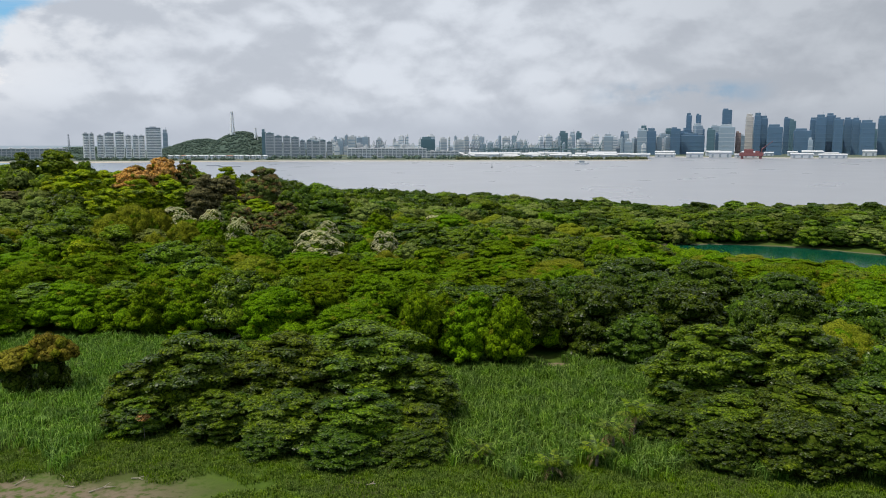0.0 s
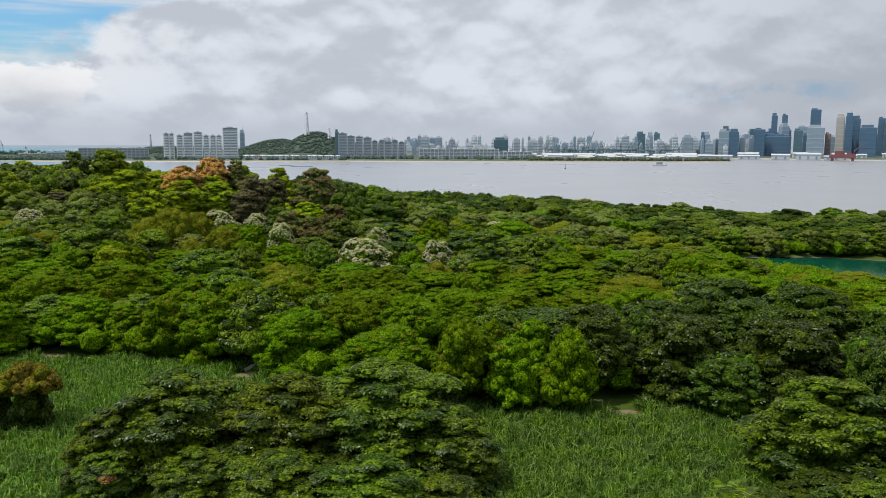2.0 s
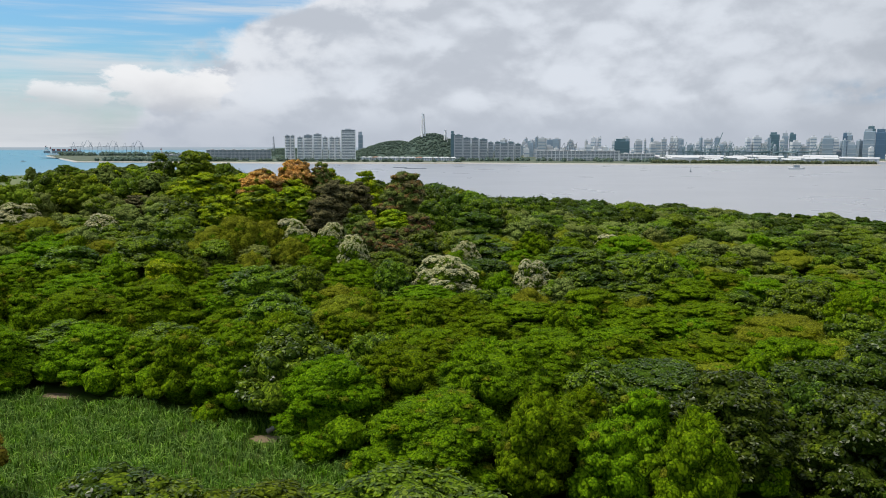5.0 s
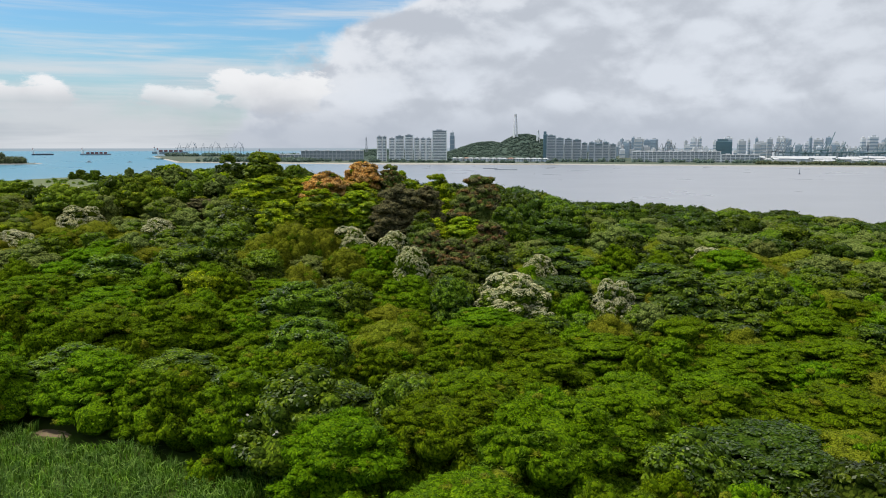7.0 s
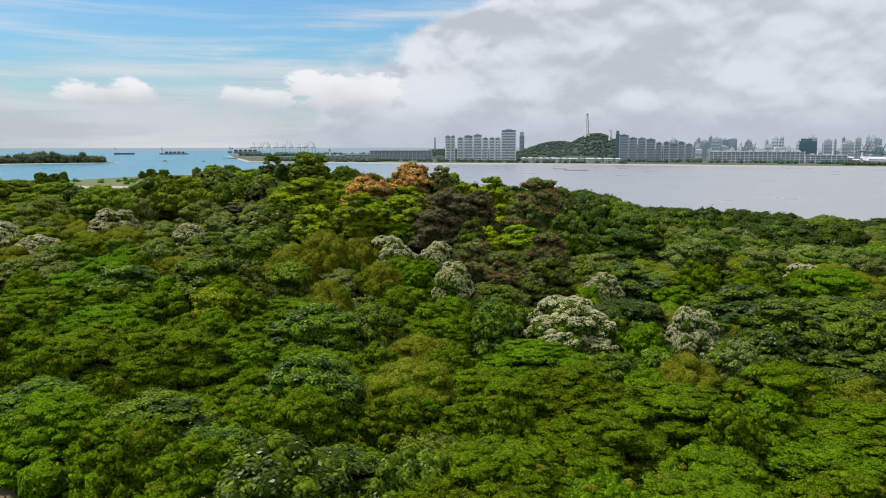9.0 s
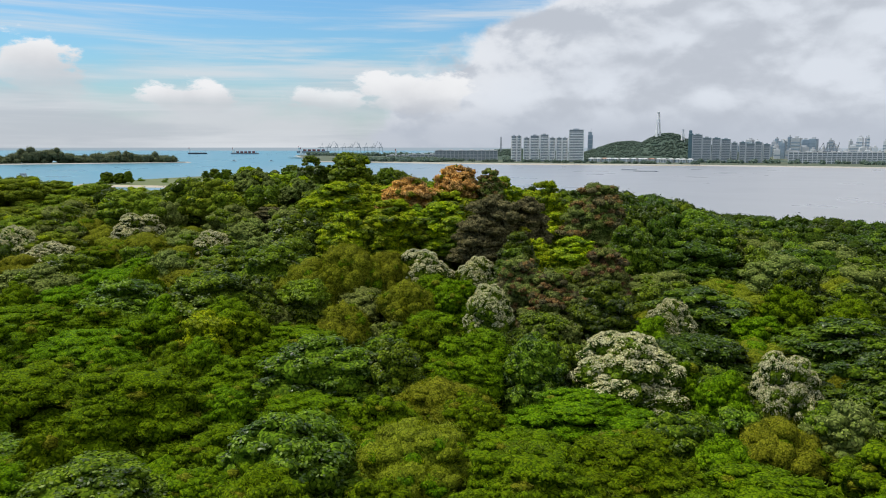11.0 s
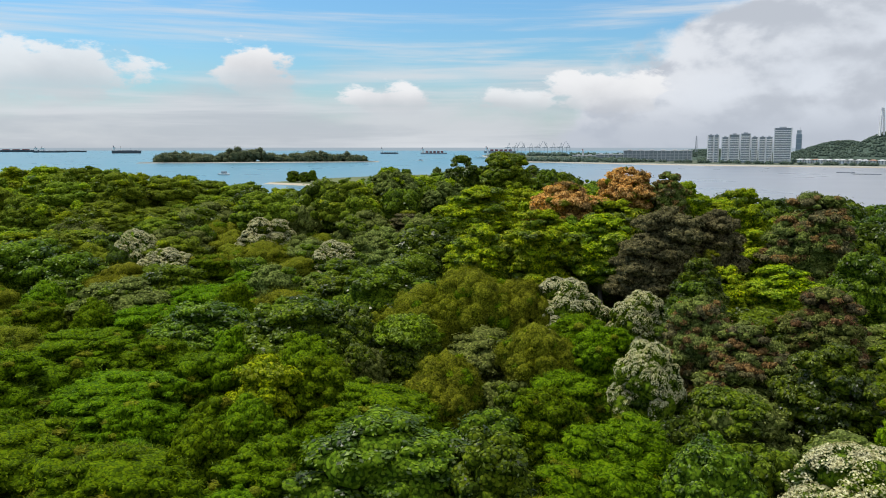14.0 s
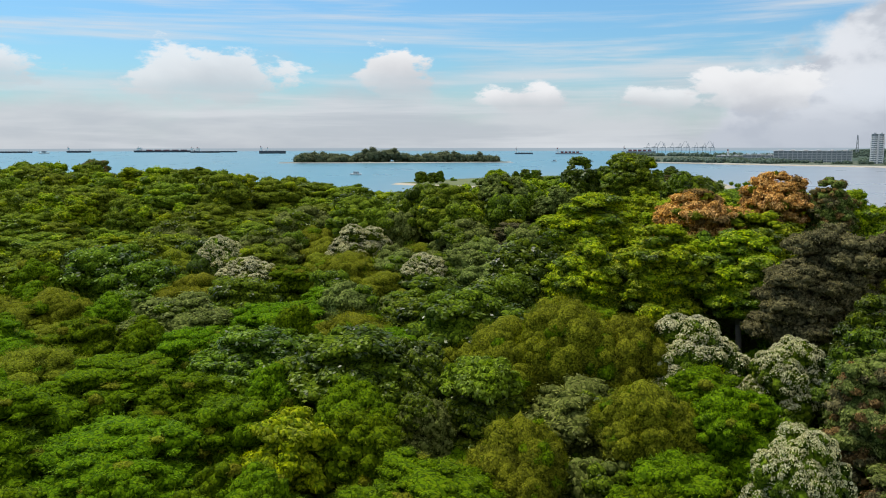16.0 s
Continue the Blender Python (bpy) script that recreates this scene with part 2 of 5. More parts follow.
# roughness, light let through, gloss, spread of tone from tree to tree
LEAF_SURFACE = {"broad": (0.45, 0.4, 0.28, 0.6), "almond": (0.45, 0.4, 0.25, 0.6), "dark": (0.40, 0.3, 0.40, 0.6), "feather": (0.7, 0.5, 0.08, 1.0), "grey": (0.6, 0.3, 0.08, 0.6), "emerald": (0.5, 0.4, 0.15, 0.6),
                "reed": (0.6, 0.45, 0.08, 0.2), "grass": (0.7, 0.35, 0.08, 0.2), "straw": (0.8, 0.3, 0.08, 0.2), "blossom": (0.7, 0.25, 0.10, 0.1), "amber": (0.7, 0.35, 0.08, 0.2)}
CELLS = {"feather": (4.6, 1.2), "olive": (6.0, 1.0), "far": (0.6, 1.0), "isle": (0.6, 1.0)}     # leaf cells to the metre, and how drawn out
LEAF, MASS = {}, {}
for tint, tones in TONES.items():
    rough, thin, gloss, spread = LEAF_SURFACE.get(tint, (0.7, 0.38, 0.08, 0.6))
    LEAF[tint] = leaf_mat("leaf_" + tint, *tones, rough, thin, spread, gloss)
    if tint not in ("reed", "grass", "straw", "blossom"):
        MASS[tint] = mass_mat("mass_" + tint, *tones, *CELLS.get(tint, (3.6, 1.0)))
BARK = plain_mat("bark", (0.16, 0.125, 0.09), 0.9, scale=6.0, grain=0.45, bump=0.6)
BARK_PALE = plain_mat("bark_pale", (0.24, 0.21, 0.17), 0.9, scale=6.0, grain=0.35, bump=0.6)


def ground_mat():
    mat, k = material("island_ground")
    pos = k.n("ShaderNodeNewGeometry").outputs["Position"]
    sep = k.n("ShaderNodeSeparateXYZ")
    k.put(sep.inputs[0], pos)
    a, b = k.noise(pos, 0.9, 6.0, 0.65), k.noise(pos, 0.09, 4.0)
    grass = k.mix(a, (0.032, 0.062, 0.008), (0.080, 0.128, 0.014))
    grass = k.mix(k.math("MULTIPLY", k.step(b, 0.45, 0.66), 0.55), grass, (0.058, 0.048, 0.026))
    sand = k.mix(a, (0.090, 0.070, 0.045), (0.200, 0.160, 0.110))
    strip = k.math("MULTIPLY", k.step(k.math("ADD", sep.outputs[1], k.math("MULTIPLY", b, 14.0)), 88.0, 82.0), k.step(k.math("ADD", sep.outputs[0], k.math("MULTIPLY", a, 14.0)), -14.0, -24.0))
    strip = k.math("MULTIPLY", strip, k.step(a, 0.35, 0.55))
    beach = k.step(k.math("ADD", sep.outputs[2], k.math("MULTIPLY", b, 0.8)), 0.75, 0.4)
    c = k.mix(k.math("MAXIMUM", strip, beach), grass, sand)
    finish(k, surface(k, c, 0.95, 0.0, a, 0.6, 0.15, spec=0.1))
    return mat


def water_mat(name, deep, rough, wave, bump, cloud_grey=None):
    mat, k = material(name)
    pos = k.n("ShaderNodeNewGeometry").outputs["Position"]
    n1 = k.noise(pos, wave, 4.0, 0.6)
    n2 = k.noise(pos, wave * 0.04, 3.0, 0.5, 0.6)
    c = k.mix(n2, tuple(v * 0.85 for v in deep), tuple(v * 1.15 for v in deep))
    if cloud_grey:
        # grey cloud reflection painted into the sheltered eastern bay; the western channel stays blue
        sep = k.n("ShaderNodeSeparateXYZ")
        k.put(sep.inputs[0], pos)
        u = k.math("ADD", sep.outputs[0], k.math("ADD", k.math("MULTIPLY", sep.outputs[1], 0.55), k.math("MULTIPLY", n2, 240.0)))
        c = k.mix(k.step(u, -380.0, 380.0), c, cloud_grey)
    r = k.math("ADD", rough, k.math("MULTIPLY", n2, 0.10))
    finish(k, surface(k, c, r, 0.0, n1, bump, 0.3, spec=0.5))
    return mat


GROUND = ground_mat()
SEA = water_mat("sea_water", (0.055, 0.205, 0.270), 0.24, 0.30, 0.05, (0.265, 0.275, 0.295))
LAGOON = water_mat("lagoon_water", (0.003, 0.066, 0.036), 0.10, 0.8, 0.10)
SAND = plain_mat("beach_sand", (0.42, 0.37, 0.29), 0.95, scale=0.6)
LAWN = plain_mat("lawn", (0.115, 0.140, 0.050), 0.95, scale=0.25, grain=0.4)
EARTH = plain_mat("bare_earth", (0.17, 0.125, 0.075), 0.95, scale=1.5, grain=0.4, bump=0.5)

# ---- mesh helpers ----
def mesh_np(name, verts, quads=None, tris=None, mats=(), index=None, smooth=False):
    """A mesh from arrays of corners and faces; index: a material number for each face, quads first."""
    me = bpy.data.meshes.new(name)
    faces, sizes = [], []
    for f, n in ((quads, 4), (tris, 3)):
        if f is not None and len(f):
            faces.append(np.asarray(f, np.int32).ravel())
            sizes.append(np.full(len(f), n, np.int32))
    loops, sizes = np.concatenate(faces), np.concatenate(sizes)
    me.vertices.add(len(verts))
    me.vertices.foreach_set("co", np.asarray(verts, np.float32).ravel())
    me.loops.add(len(loops))
    me.loops.foreach_set("vertex_index", loops)
    me.polygons.add(len(sizes))
    me.polygons.foreach_set("loop_start", np.concatenate([[0], np.cumsum(sizes)[:-1]]).astype(np.int32))
    me.polygons.foreach_set("loop_total", sizes)
    for m in mats:
        me.materials.append(m)
    if index is not None:
        me.polygons.foreach_set("material_index", np.asarray(index, np.int32))
    me.polygons.foreach_set("use_smooth", np.full(len(sizes), smooth, bool))
    me.update(calc_edges=True)
    return me


def bm_mesh(name, bm, mat, smooth=False):
    me = bpy.data.meshes.new(name)
    bm.to_mesh(me)
    bm.free()
    me.materials.append(mat)
    if smooth:
        me.polygons.foreach_set("use_smooth", np.ones(len(me.polygons), bool))
    return me


def part(name, me, parent, label=""):
    ob = new(name, me)
    ob.parent = parent
    return tagged(ob, label)


def add_box(bm, x0, x1, y0, y1, z0, z1, bevel=0.0):
    m = Matrix.Translation(((x0 + x1) / 2, (y0 + y1) / 2, (z0 + z1) / 2)) @ Matrix.Diagonal((x1 - x0, y1 - y0, z1 - z0, 1))
    v = bmesh.ops.create_cube(bm, size=1.0, matrix=m)["verts"]
    if bevel:
        bmesh.ops.bevel(bm, geom=list({e for a in v for e in a.link_edges}), offset=bevel, segments=1, affect="EDGES")
    return v


def add_tube(bm, p, q, r0, r1, n=6):
    p, q = Vector(p), Vector(q)
    m = Matrix.Translation((p + q) / 2) @ (q - p).to_track_quat("Z", "Y").to_matrix().to_4x4()
    return bmesh.ops.create_cone(bm, cap_ends=True, segments=n, radius1=r0, radius2=r1, depth=(q - p).length, matrix=m)["verts"]


# ---- lie of the land ----
HILLS = ((-58, 116, 24, -1.1), (14, 110, 24, -1.1), (-115, 288, 48, 8.0), (-330, 230, 60, 10.0), (-165, 300, 40, 5.0), (-280, 320, 50, 4.0))
CHANNEL = ((98, 268), (160, 226), (250, 165))


def seg_dist(x, y, pts):
    best = None
    for (ax, ay), (bx, by) in zip(pts, pts[1:]):
        dx, dy = bx - ax, by - ay
        t = np.clip(((x - ax) * dx + (y - ay) * dy) / (dx * dx + dy * dy), 0, 1)
        d = np.hypot(x - ax - t * dx, y - ay - t * dy)
        best = d if best is None else np.minimum(best, d)
    return best


def inland(x, y):
    """Metres from the shore, plus on land."""
    north = 410 + 10 * np.sin(x / 33.0) + 6 * np.sin(x / 14.0 + 1.0) - 0.0016 * (x - 10) ** 2 * (x < 10) - 0.05 * np.maximum(x - 60, 0)
    d = np.minimum(north - y, np.minimum(x + 440, 330 - x))
    d = np.minimum(d, y + 150)
    return np.minimum(d, seg_dist(x, y, CHANNEL) - (20 + 3 * np.sin(x / 9.0)))


def land(x, y):
    d = inland(x, y)
    z = -1.6 + 4.1 * np.clip((d + 8) / 24.0, 0, 1)
    for hx, hy, r, h in HILLS:
        z = z + h * np.exp(-((x - hx) ** 2 + (y - hy) ** 2) / (2.0 * r * r)) * np.clip(d / 20, 0, 1)
    return z


gx, gy = np.meshgrid(np.arange(-464, 353, 4.0), np.arange(-172, 453, 4.0))
gz = land(gx, gy) + 0.12 * np.sin(gx * 0.7) * np.cos(gy * 0.6)
ny, nx = gx.shape
cell = np.arange(ny * nx).reshape(ny, nx)
quads = np.stack([cell[:-1, :-1], cell[:-1, 1:], cell[1:, 1:], cell[1:, :-1]], -1).reshape(-1, 4)
ground = new("ground", mesh_np("ground", np.stack([gx, gy, gz], -1).reshape(-1, 3), quads, mats=[GROUND], smooth=True))
tagged(ground, "low grassy island ground with sandy edges", "ground", kind="structure")


def sheet(name, pts, z, mat):
    bm = bmesh.new()
    bm.faces.new([bm.verts.new((x, y, z)) for x, y in pts])
    return new(name, bm_mesh(name, bm, mat))


tagged(sheet("water", [(-30000, -30000), (30000, -30000), (30000, 30000), (-30000, 30000)], 0.0, SEA), "calm grey-blue sea reaching the horizon", "sea", kind="structure")
tagged(sheet("water_lagoon", [(70, 300), (86, 245), (250, 140), (325, 140), (325, 200), (150, 290)], 0.06, LAGOON), "still turquoise lagoon behind the mangroves", "lagoon", kind="structure")


# ---- trees ----
def leaf_quads(c, n, tip, length, width):
    """Folded diamond leaves at c, facing n, pointing along tip."""
    tip = tip - n * (tip * n).sum(1, keepdims=True)
    tip /= np.linalg.norm(tip, axis=1, keepdims=True) + 1e-9
    side = np.cross(n, tip)
    l, w = length[:, None], width[:, None]
    v = np.stack([c - tip * l * 0.5, c + side * w * 0.5 - n * w * 0.12, c + tip * l * 0.5 - n * l * 0.14, c - side * w * 0.5 - n * w * 0.12], 1)
    return v.reshape(-1, 3), np.arange(len(c) * 4).reshape(-1, 4)


def unit(v):
    return v / (np.linalg.norm(v, axis=1, keepdims=True) + 1e-9)


def blob_tables(fine):
    bm = bmesh.new()
    bmesh.ops.create_icosphere(bm, subdivisions=fine, radius=1.0)
    bm.verts.ensure_lookup_table()
    out = np.array([v.co[:] for v in bm.verts]), np.array([[v.index for v in f.verts] for f in bm.faces])
    bm.free()
    return out


BLOB_V, BLOB_F = blob_tables(1)
FINE_V, FINE_F = blob_tables(2)


def crown_mesh(name, rng, lobes, q, leaf, size=0.3, tuft=0.62, squash=0.75, per=16, up=0.5, wild=0.4, slim=0.5, low=-0.35, droop=0.2, upright=0.0, core=0.93, fuzz=0.0, sink=0.0, second=None, spare=None, blossom=0.0, most=480, ragged=0.0):
    """A crown in three steps: dark inner lobes (x, y, z, rx, ry, rz), tufts over their outer side, and leaves on every tuft.
    Second: another foliage and the share of lobes that bear it; spare: the same for single tufts; blossom: share of tufts in flower; fuzz: how far leaves stand out like bristles; sink: how deep the tufts sit in their lobe; most: how many tufts at most; ragged: how unevenly deep."""
    lobes = np.array(lobes)
    c, r = lobes[:, :3], lobes[:, 3:]
    area = r[:, 0] * r[:, 1] + r[:, 0] * r[:, 2] + r[:, 1] * r[:, 2]
    k = rng.choice(len(lobes), 5000, p=area / area.sum())
    d = unit(rng.normal(size=(len(k), 3)))
    d[:, 2] = np.where(d[:, 2] < low, -d[:, 2], d[:, 2])
    p = c[k] + d * r[k] * (rng.uniform(0.90 - ragged, 1.04 + ragged * 0.3, (len(k), 1)) - sink)
    keep = np.ones(len(k), bool)
    for i in range(len(lobes)):
        o = (p - c[i]) / r[i]
        keep &= ((o * o).sum(1) > 0.80 * (1 - sink - ragged) ** 2) | (k == i)
    reach = tuft * 1.3 * q ** -0.36
    cover = 4.19 * area.sum() * keep.mean() * 0.62 / (3.14 * max(0.6, squash))
    reach = max(reach, math.sqrt(cover / most))
    want = int(cover / reach ** 2)
    p, d, k = p[keep][:want], d[keep][:want], k[keep][:want]
    n = len(p)
    kinds = np.zeros(n, int)
    names = [leaf]
    if second is not None:
        names.append(second[0])
        kinds[(rng.random(len(lobes)) < second[1])[k]] = 1
    if spare is not None:
        names.append(spare[0])
        kinds[rng.random(n) < spare[1]] = len(names) - 1
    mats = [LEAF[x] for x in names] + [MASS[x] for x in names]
    # leaves
    tr = reach * rng.uniform(0.65, 1.3, n)
    flat = np.array([1.0, 1.0, squash])
    per = max(7, int(per * 1.5 * min(1.2, q ** 0.35)))
    mid, out, rad = np.repeat(p, per, 0), np.repeat(d, per, 0), np.repeat(tr, per)[:, None]
    e = unit(rng.normal(size=mid.shape) + out * 0.9 + np.array([0, 0, 0.45]))
    at = mid + e * rad * rng.uniform(0.80, 1.30 + 0.1 * fuzz, (len(mid), 1)) * flat
    face = unit(e * (0.9 - 0.8 * fuzz) + out * 0.25 * (1 - fuzz) + np.array([0, 0, up]) * (1 - 0.6 * fuzz) + rng.normal(size=e.shape) * (wild + 0.3 * fuzz))
    tip = unit(e + out * 0.4 + rng.normal(size=e.shape) * 0.5 + np.array([0, 0, upright - droop]))
    s = size * q ** -0.22 * rng.uniform(0.65, 1.35, len(at))
    v, f = leaf_quads(at, face, tip, s, s * slim)
    index = [np.repeat(kinds, per)]
    # tufts and lobes
    bl, bf = (FINE_V, FINE_F) if q > 1.0 and most < 600 else (BLOB_V * 1.06, BLOB_F)
    ll, lt = (FINE_V, FINE_F) if q > 0.3 else (BLOB_V * 1.06, BLOB_F)
    shape = bl[None] * (1 + rng.normal(size=(n, len(bl), 1)) * 0.13)
    tv = (shape * (tr * 0.86)[:, None, None] * flat + p[:, None]).reshape(-1, 3)
    tf = (bf[None] + (np.arange(n) * len(bl))[:, None, None]).reshape(-1, 3) + len(v)
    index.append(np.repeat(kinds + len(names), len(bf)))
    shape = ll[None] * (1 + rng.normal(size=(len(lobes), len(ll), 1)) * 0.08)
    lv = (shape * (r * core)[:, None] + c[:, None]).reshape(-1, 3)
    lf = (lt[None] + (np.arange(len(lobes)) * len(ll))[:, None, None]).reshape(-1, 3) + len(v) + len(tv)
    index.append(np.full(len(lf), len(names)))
    tris = np.concatenate([tf, lf])
    me = mesh_np(name, np.concatenate([v, tv, lv]), f, tris, mats, np.concatenate(index))
    smooth = np.zeros(len(f) + len(tris), bool)
    smooth[len(f):] = True
    me.polygons.foreach_set("use_smooth", smooth)
    flowers = None
    if blossom:
        bare = rng.random(len(lobes)) < 0.06
        pick = (d[:, 2] > rng.uniform(-0.40, 0.40, n)) & (rng.random(n) < blossom) & ~bare[k]
        heads = max(14, int(58 * min(1.2, q ** 0.4)))
        fe = unit(rng.normal(size=(pick.sum() * heads, 3)) + np.repeat(d[pick], heads, 0) * 0.8 + np.array([0, 0, 0.7]))
        fp = np.repeat(p[pick], heads, 0) + fe * np.repeat(tr[pick], heads)[:, None] * flat * 1.26
        fs = size * 0.85 * q ** -0.22 * rng.uniform(0.6, 1.3, len(fp))
        fv, fq = leaf_quads(fp, unit(fe + rng.normal(size=fp.shape) * 0.45), rng.normal(size=fp.shape), fs, fs * 0.62)
        flowers = mesh_np("blossom", fv, fq, mats=[LEAF["blossom"]])
    return me, flowers


def dome_lobes(rng, R, z0, H, n, size=0.36, flat=0.95):
    """Lobes over a dome that starts at z0 and is H high."""
    out = [(0, 0, z0 + H * 0.32, R * 0.62, R * 0.62, H * 0.44)]
    for i in range(n):
        a = i * 2.39996 + rng.uniform(-0.3, 0.3)
        f = (i + 0.5) / n
        t = math.sqrt(f) * 0.98
        s = R * size * rng.uniform(0.62, 1.35)
        h = z0 + H * (1.0 - 0.78 * t ** 2.6) - s * flat * 0.85 + rng.uniform(-0.13, 0.07) * H
        out.append((math.cos(a) * t * (R - s * 0.6), math.sin(a) * t * (R - s * 0.6), h, s, s, s * flat))
    return out


def tier_lobes(rng, R, z0, H, tiers):
    """Spreading plates of foliage in uneven storeys, rounded off at the top, as on a sea almond."""
    out = [(0, 0, z0 + H * 0.40, R * 0.70, R * 0.70, H * 0.40)]
    for j in range(tiers):
        f = (j + 0.5) / tiers
        rad = R * math.sqrt(max(0.12, 1.0 - max(0.0, f - 0.35) ** 2 * 2.1)) * rng.uniform(0.88, 1.08)
        z = z0 + H * (0.06 + 0.90 * f)
        n = max(5, int(13 - 5 * f))
        for i in range(n):
            a = i * 6.283 / n + j * 0.9 + rng.uniform(-0.4, 0.4)
            reach = rad * rng.uniform(0.42, 0.80)
            s = rad * rng.uniform(0.17, 0.33)
            out.append((math.cos(a) * reach, math.sin(a) * reach, z + rng.uniform(-0.10, 0.08) * H - reach * 0.10, s, s, min(s * 0.5, H * 0.075)))
    out.append((0, 0, z0 + H * 0.95, R * 0.28, R * 0.28, H * 0.06))
    return out


def plume_lobes(rng, R, z0, H, n):
    """Upright rounded plumes, as on a whistling pine or wattle."""
    out = [(0, 0, z0 + H * 0.4, R * 0.55, R * 0.55, H * 0.42)]
    for i in range(n):
        a = i * 2.39996 + rng.uniform(-0.4, 0.4)
        t = math.sqrt((i + 0.5) / n)
        s = R * rng.uniform(0.26, 0.40)
        h = H * (0.62 - 0.30 * t * t) * rng.uniform(0.85, 1.1)
        out.append((math.cos(a) * t * R * 0.72, math.sin(a) * t * R * 0.72, z0 + h, s, s, s * rng.uniform(0.9, 1.25)))
    return out


def trunk_mesh(rng, R, H, lean=0.05, limbs=5, thick=0.02):
    bm = bmesh.new()
    top = Vector((rng.uniform(-lean, lean) * H, rng.uniform(-lean, lean) * H, H * 0.55))
    mid = top * 0.5 + Vector((rng.uniform(-0.03, 0.03) * H, rng.uniform(-0.03, 0.03) * H, 0))
    t = H * thick
    add_tube(bm, (0, 0, -0.8), mid, t * 1.35, t * 0.95, 7)
    add_tube(bm, mid, top, t * 0.95, t * 0.6, 7)
    for i in range(limbs):
        a = i * 6.283 / limbs + rng.uniform(-0.4, 0.4)
        s = mid.lerp(top, rng.uniform(0.2, 1.0))
        e = Vector((math.cos(a) * R * 0.45, math.sin(a) * R * 0.45, H * rng.uniform(0.5, 0.64)))
        add_tube(bm, s, e, t * 0.5, t * 0.18, 5)
    return bm


LABELS = {
    "broad": "broad-leaved green tree in dense coastal forest", "dark": "dark glossy-leaved mangrove tree with a rounded crown",
    "feather": "bright green feathery-leaved wild tamarind tree", "olive": "olive-green fine-leaved tree with soft upright plumes",
    "grey": "grey-green small-leaved tree in mixed forest", "almond": "sea almond tree with tiered green branches",
    "lime": "yellow-green sea almond tree with layered foliage", "orange": "sea almond tree with rust-orange withering leaves",
    "purple": "tall tree with dusky brown-green foliage", "white": "rounded evergreen tree covered in creamy white blossom",
    "yellow": "small tree with bright yellow-green young leaves", "emerald": "vivid green large-leaved tree among duller crowns",
    "airy": "tall open-crowned tree with sparse grey-green leaves", "russet": "green sea almond tree with browned dying leaves",
    "umbrella": "wide flat-topped tree with layered green foliage",
    "creeper": "dead tree smothered in yellow-brown creepers"}


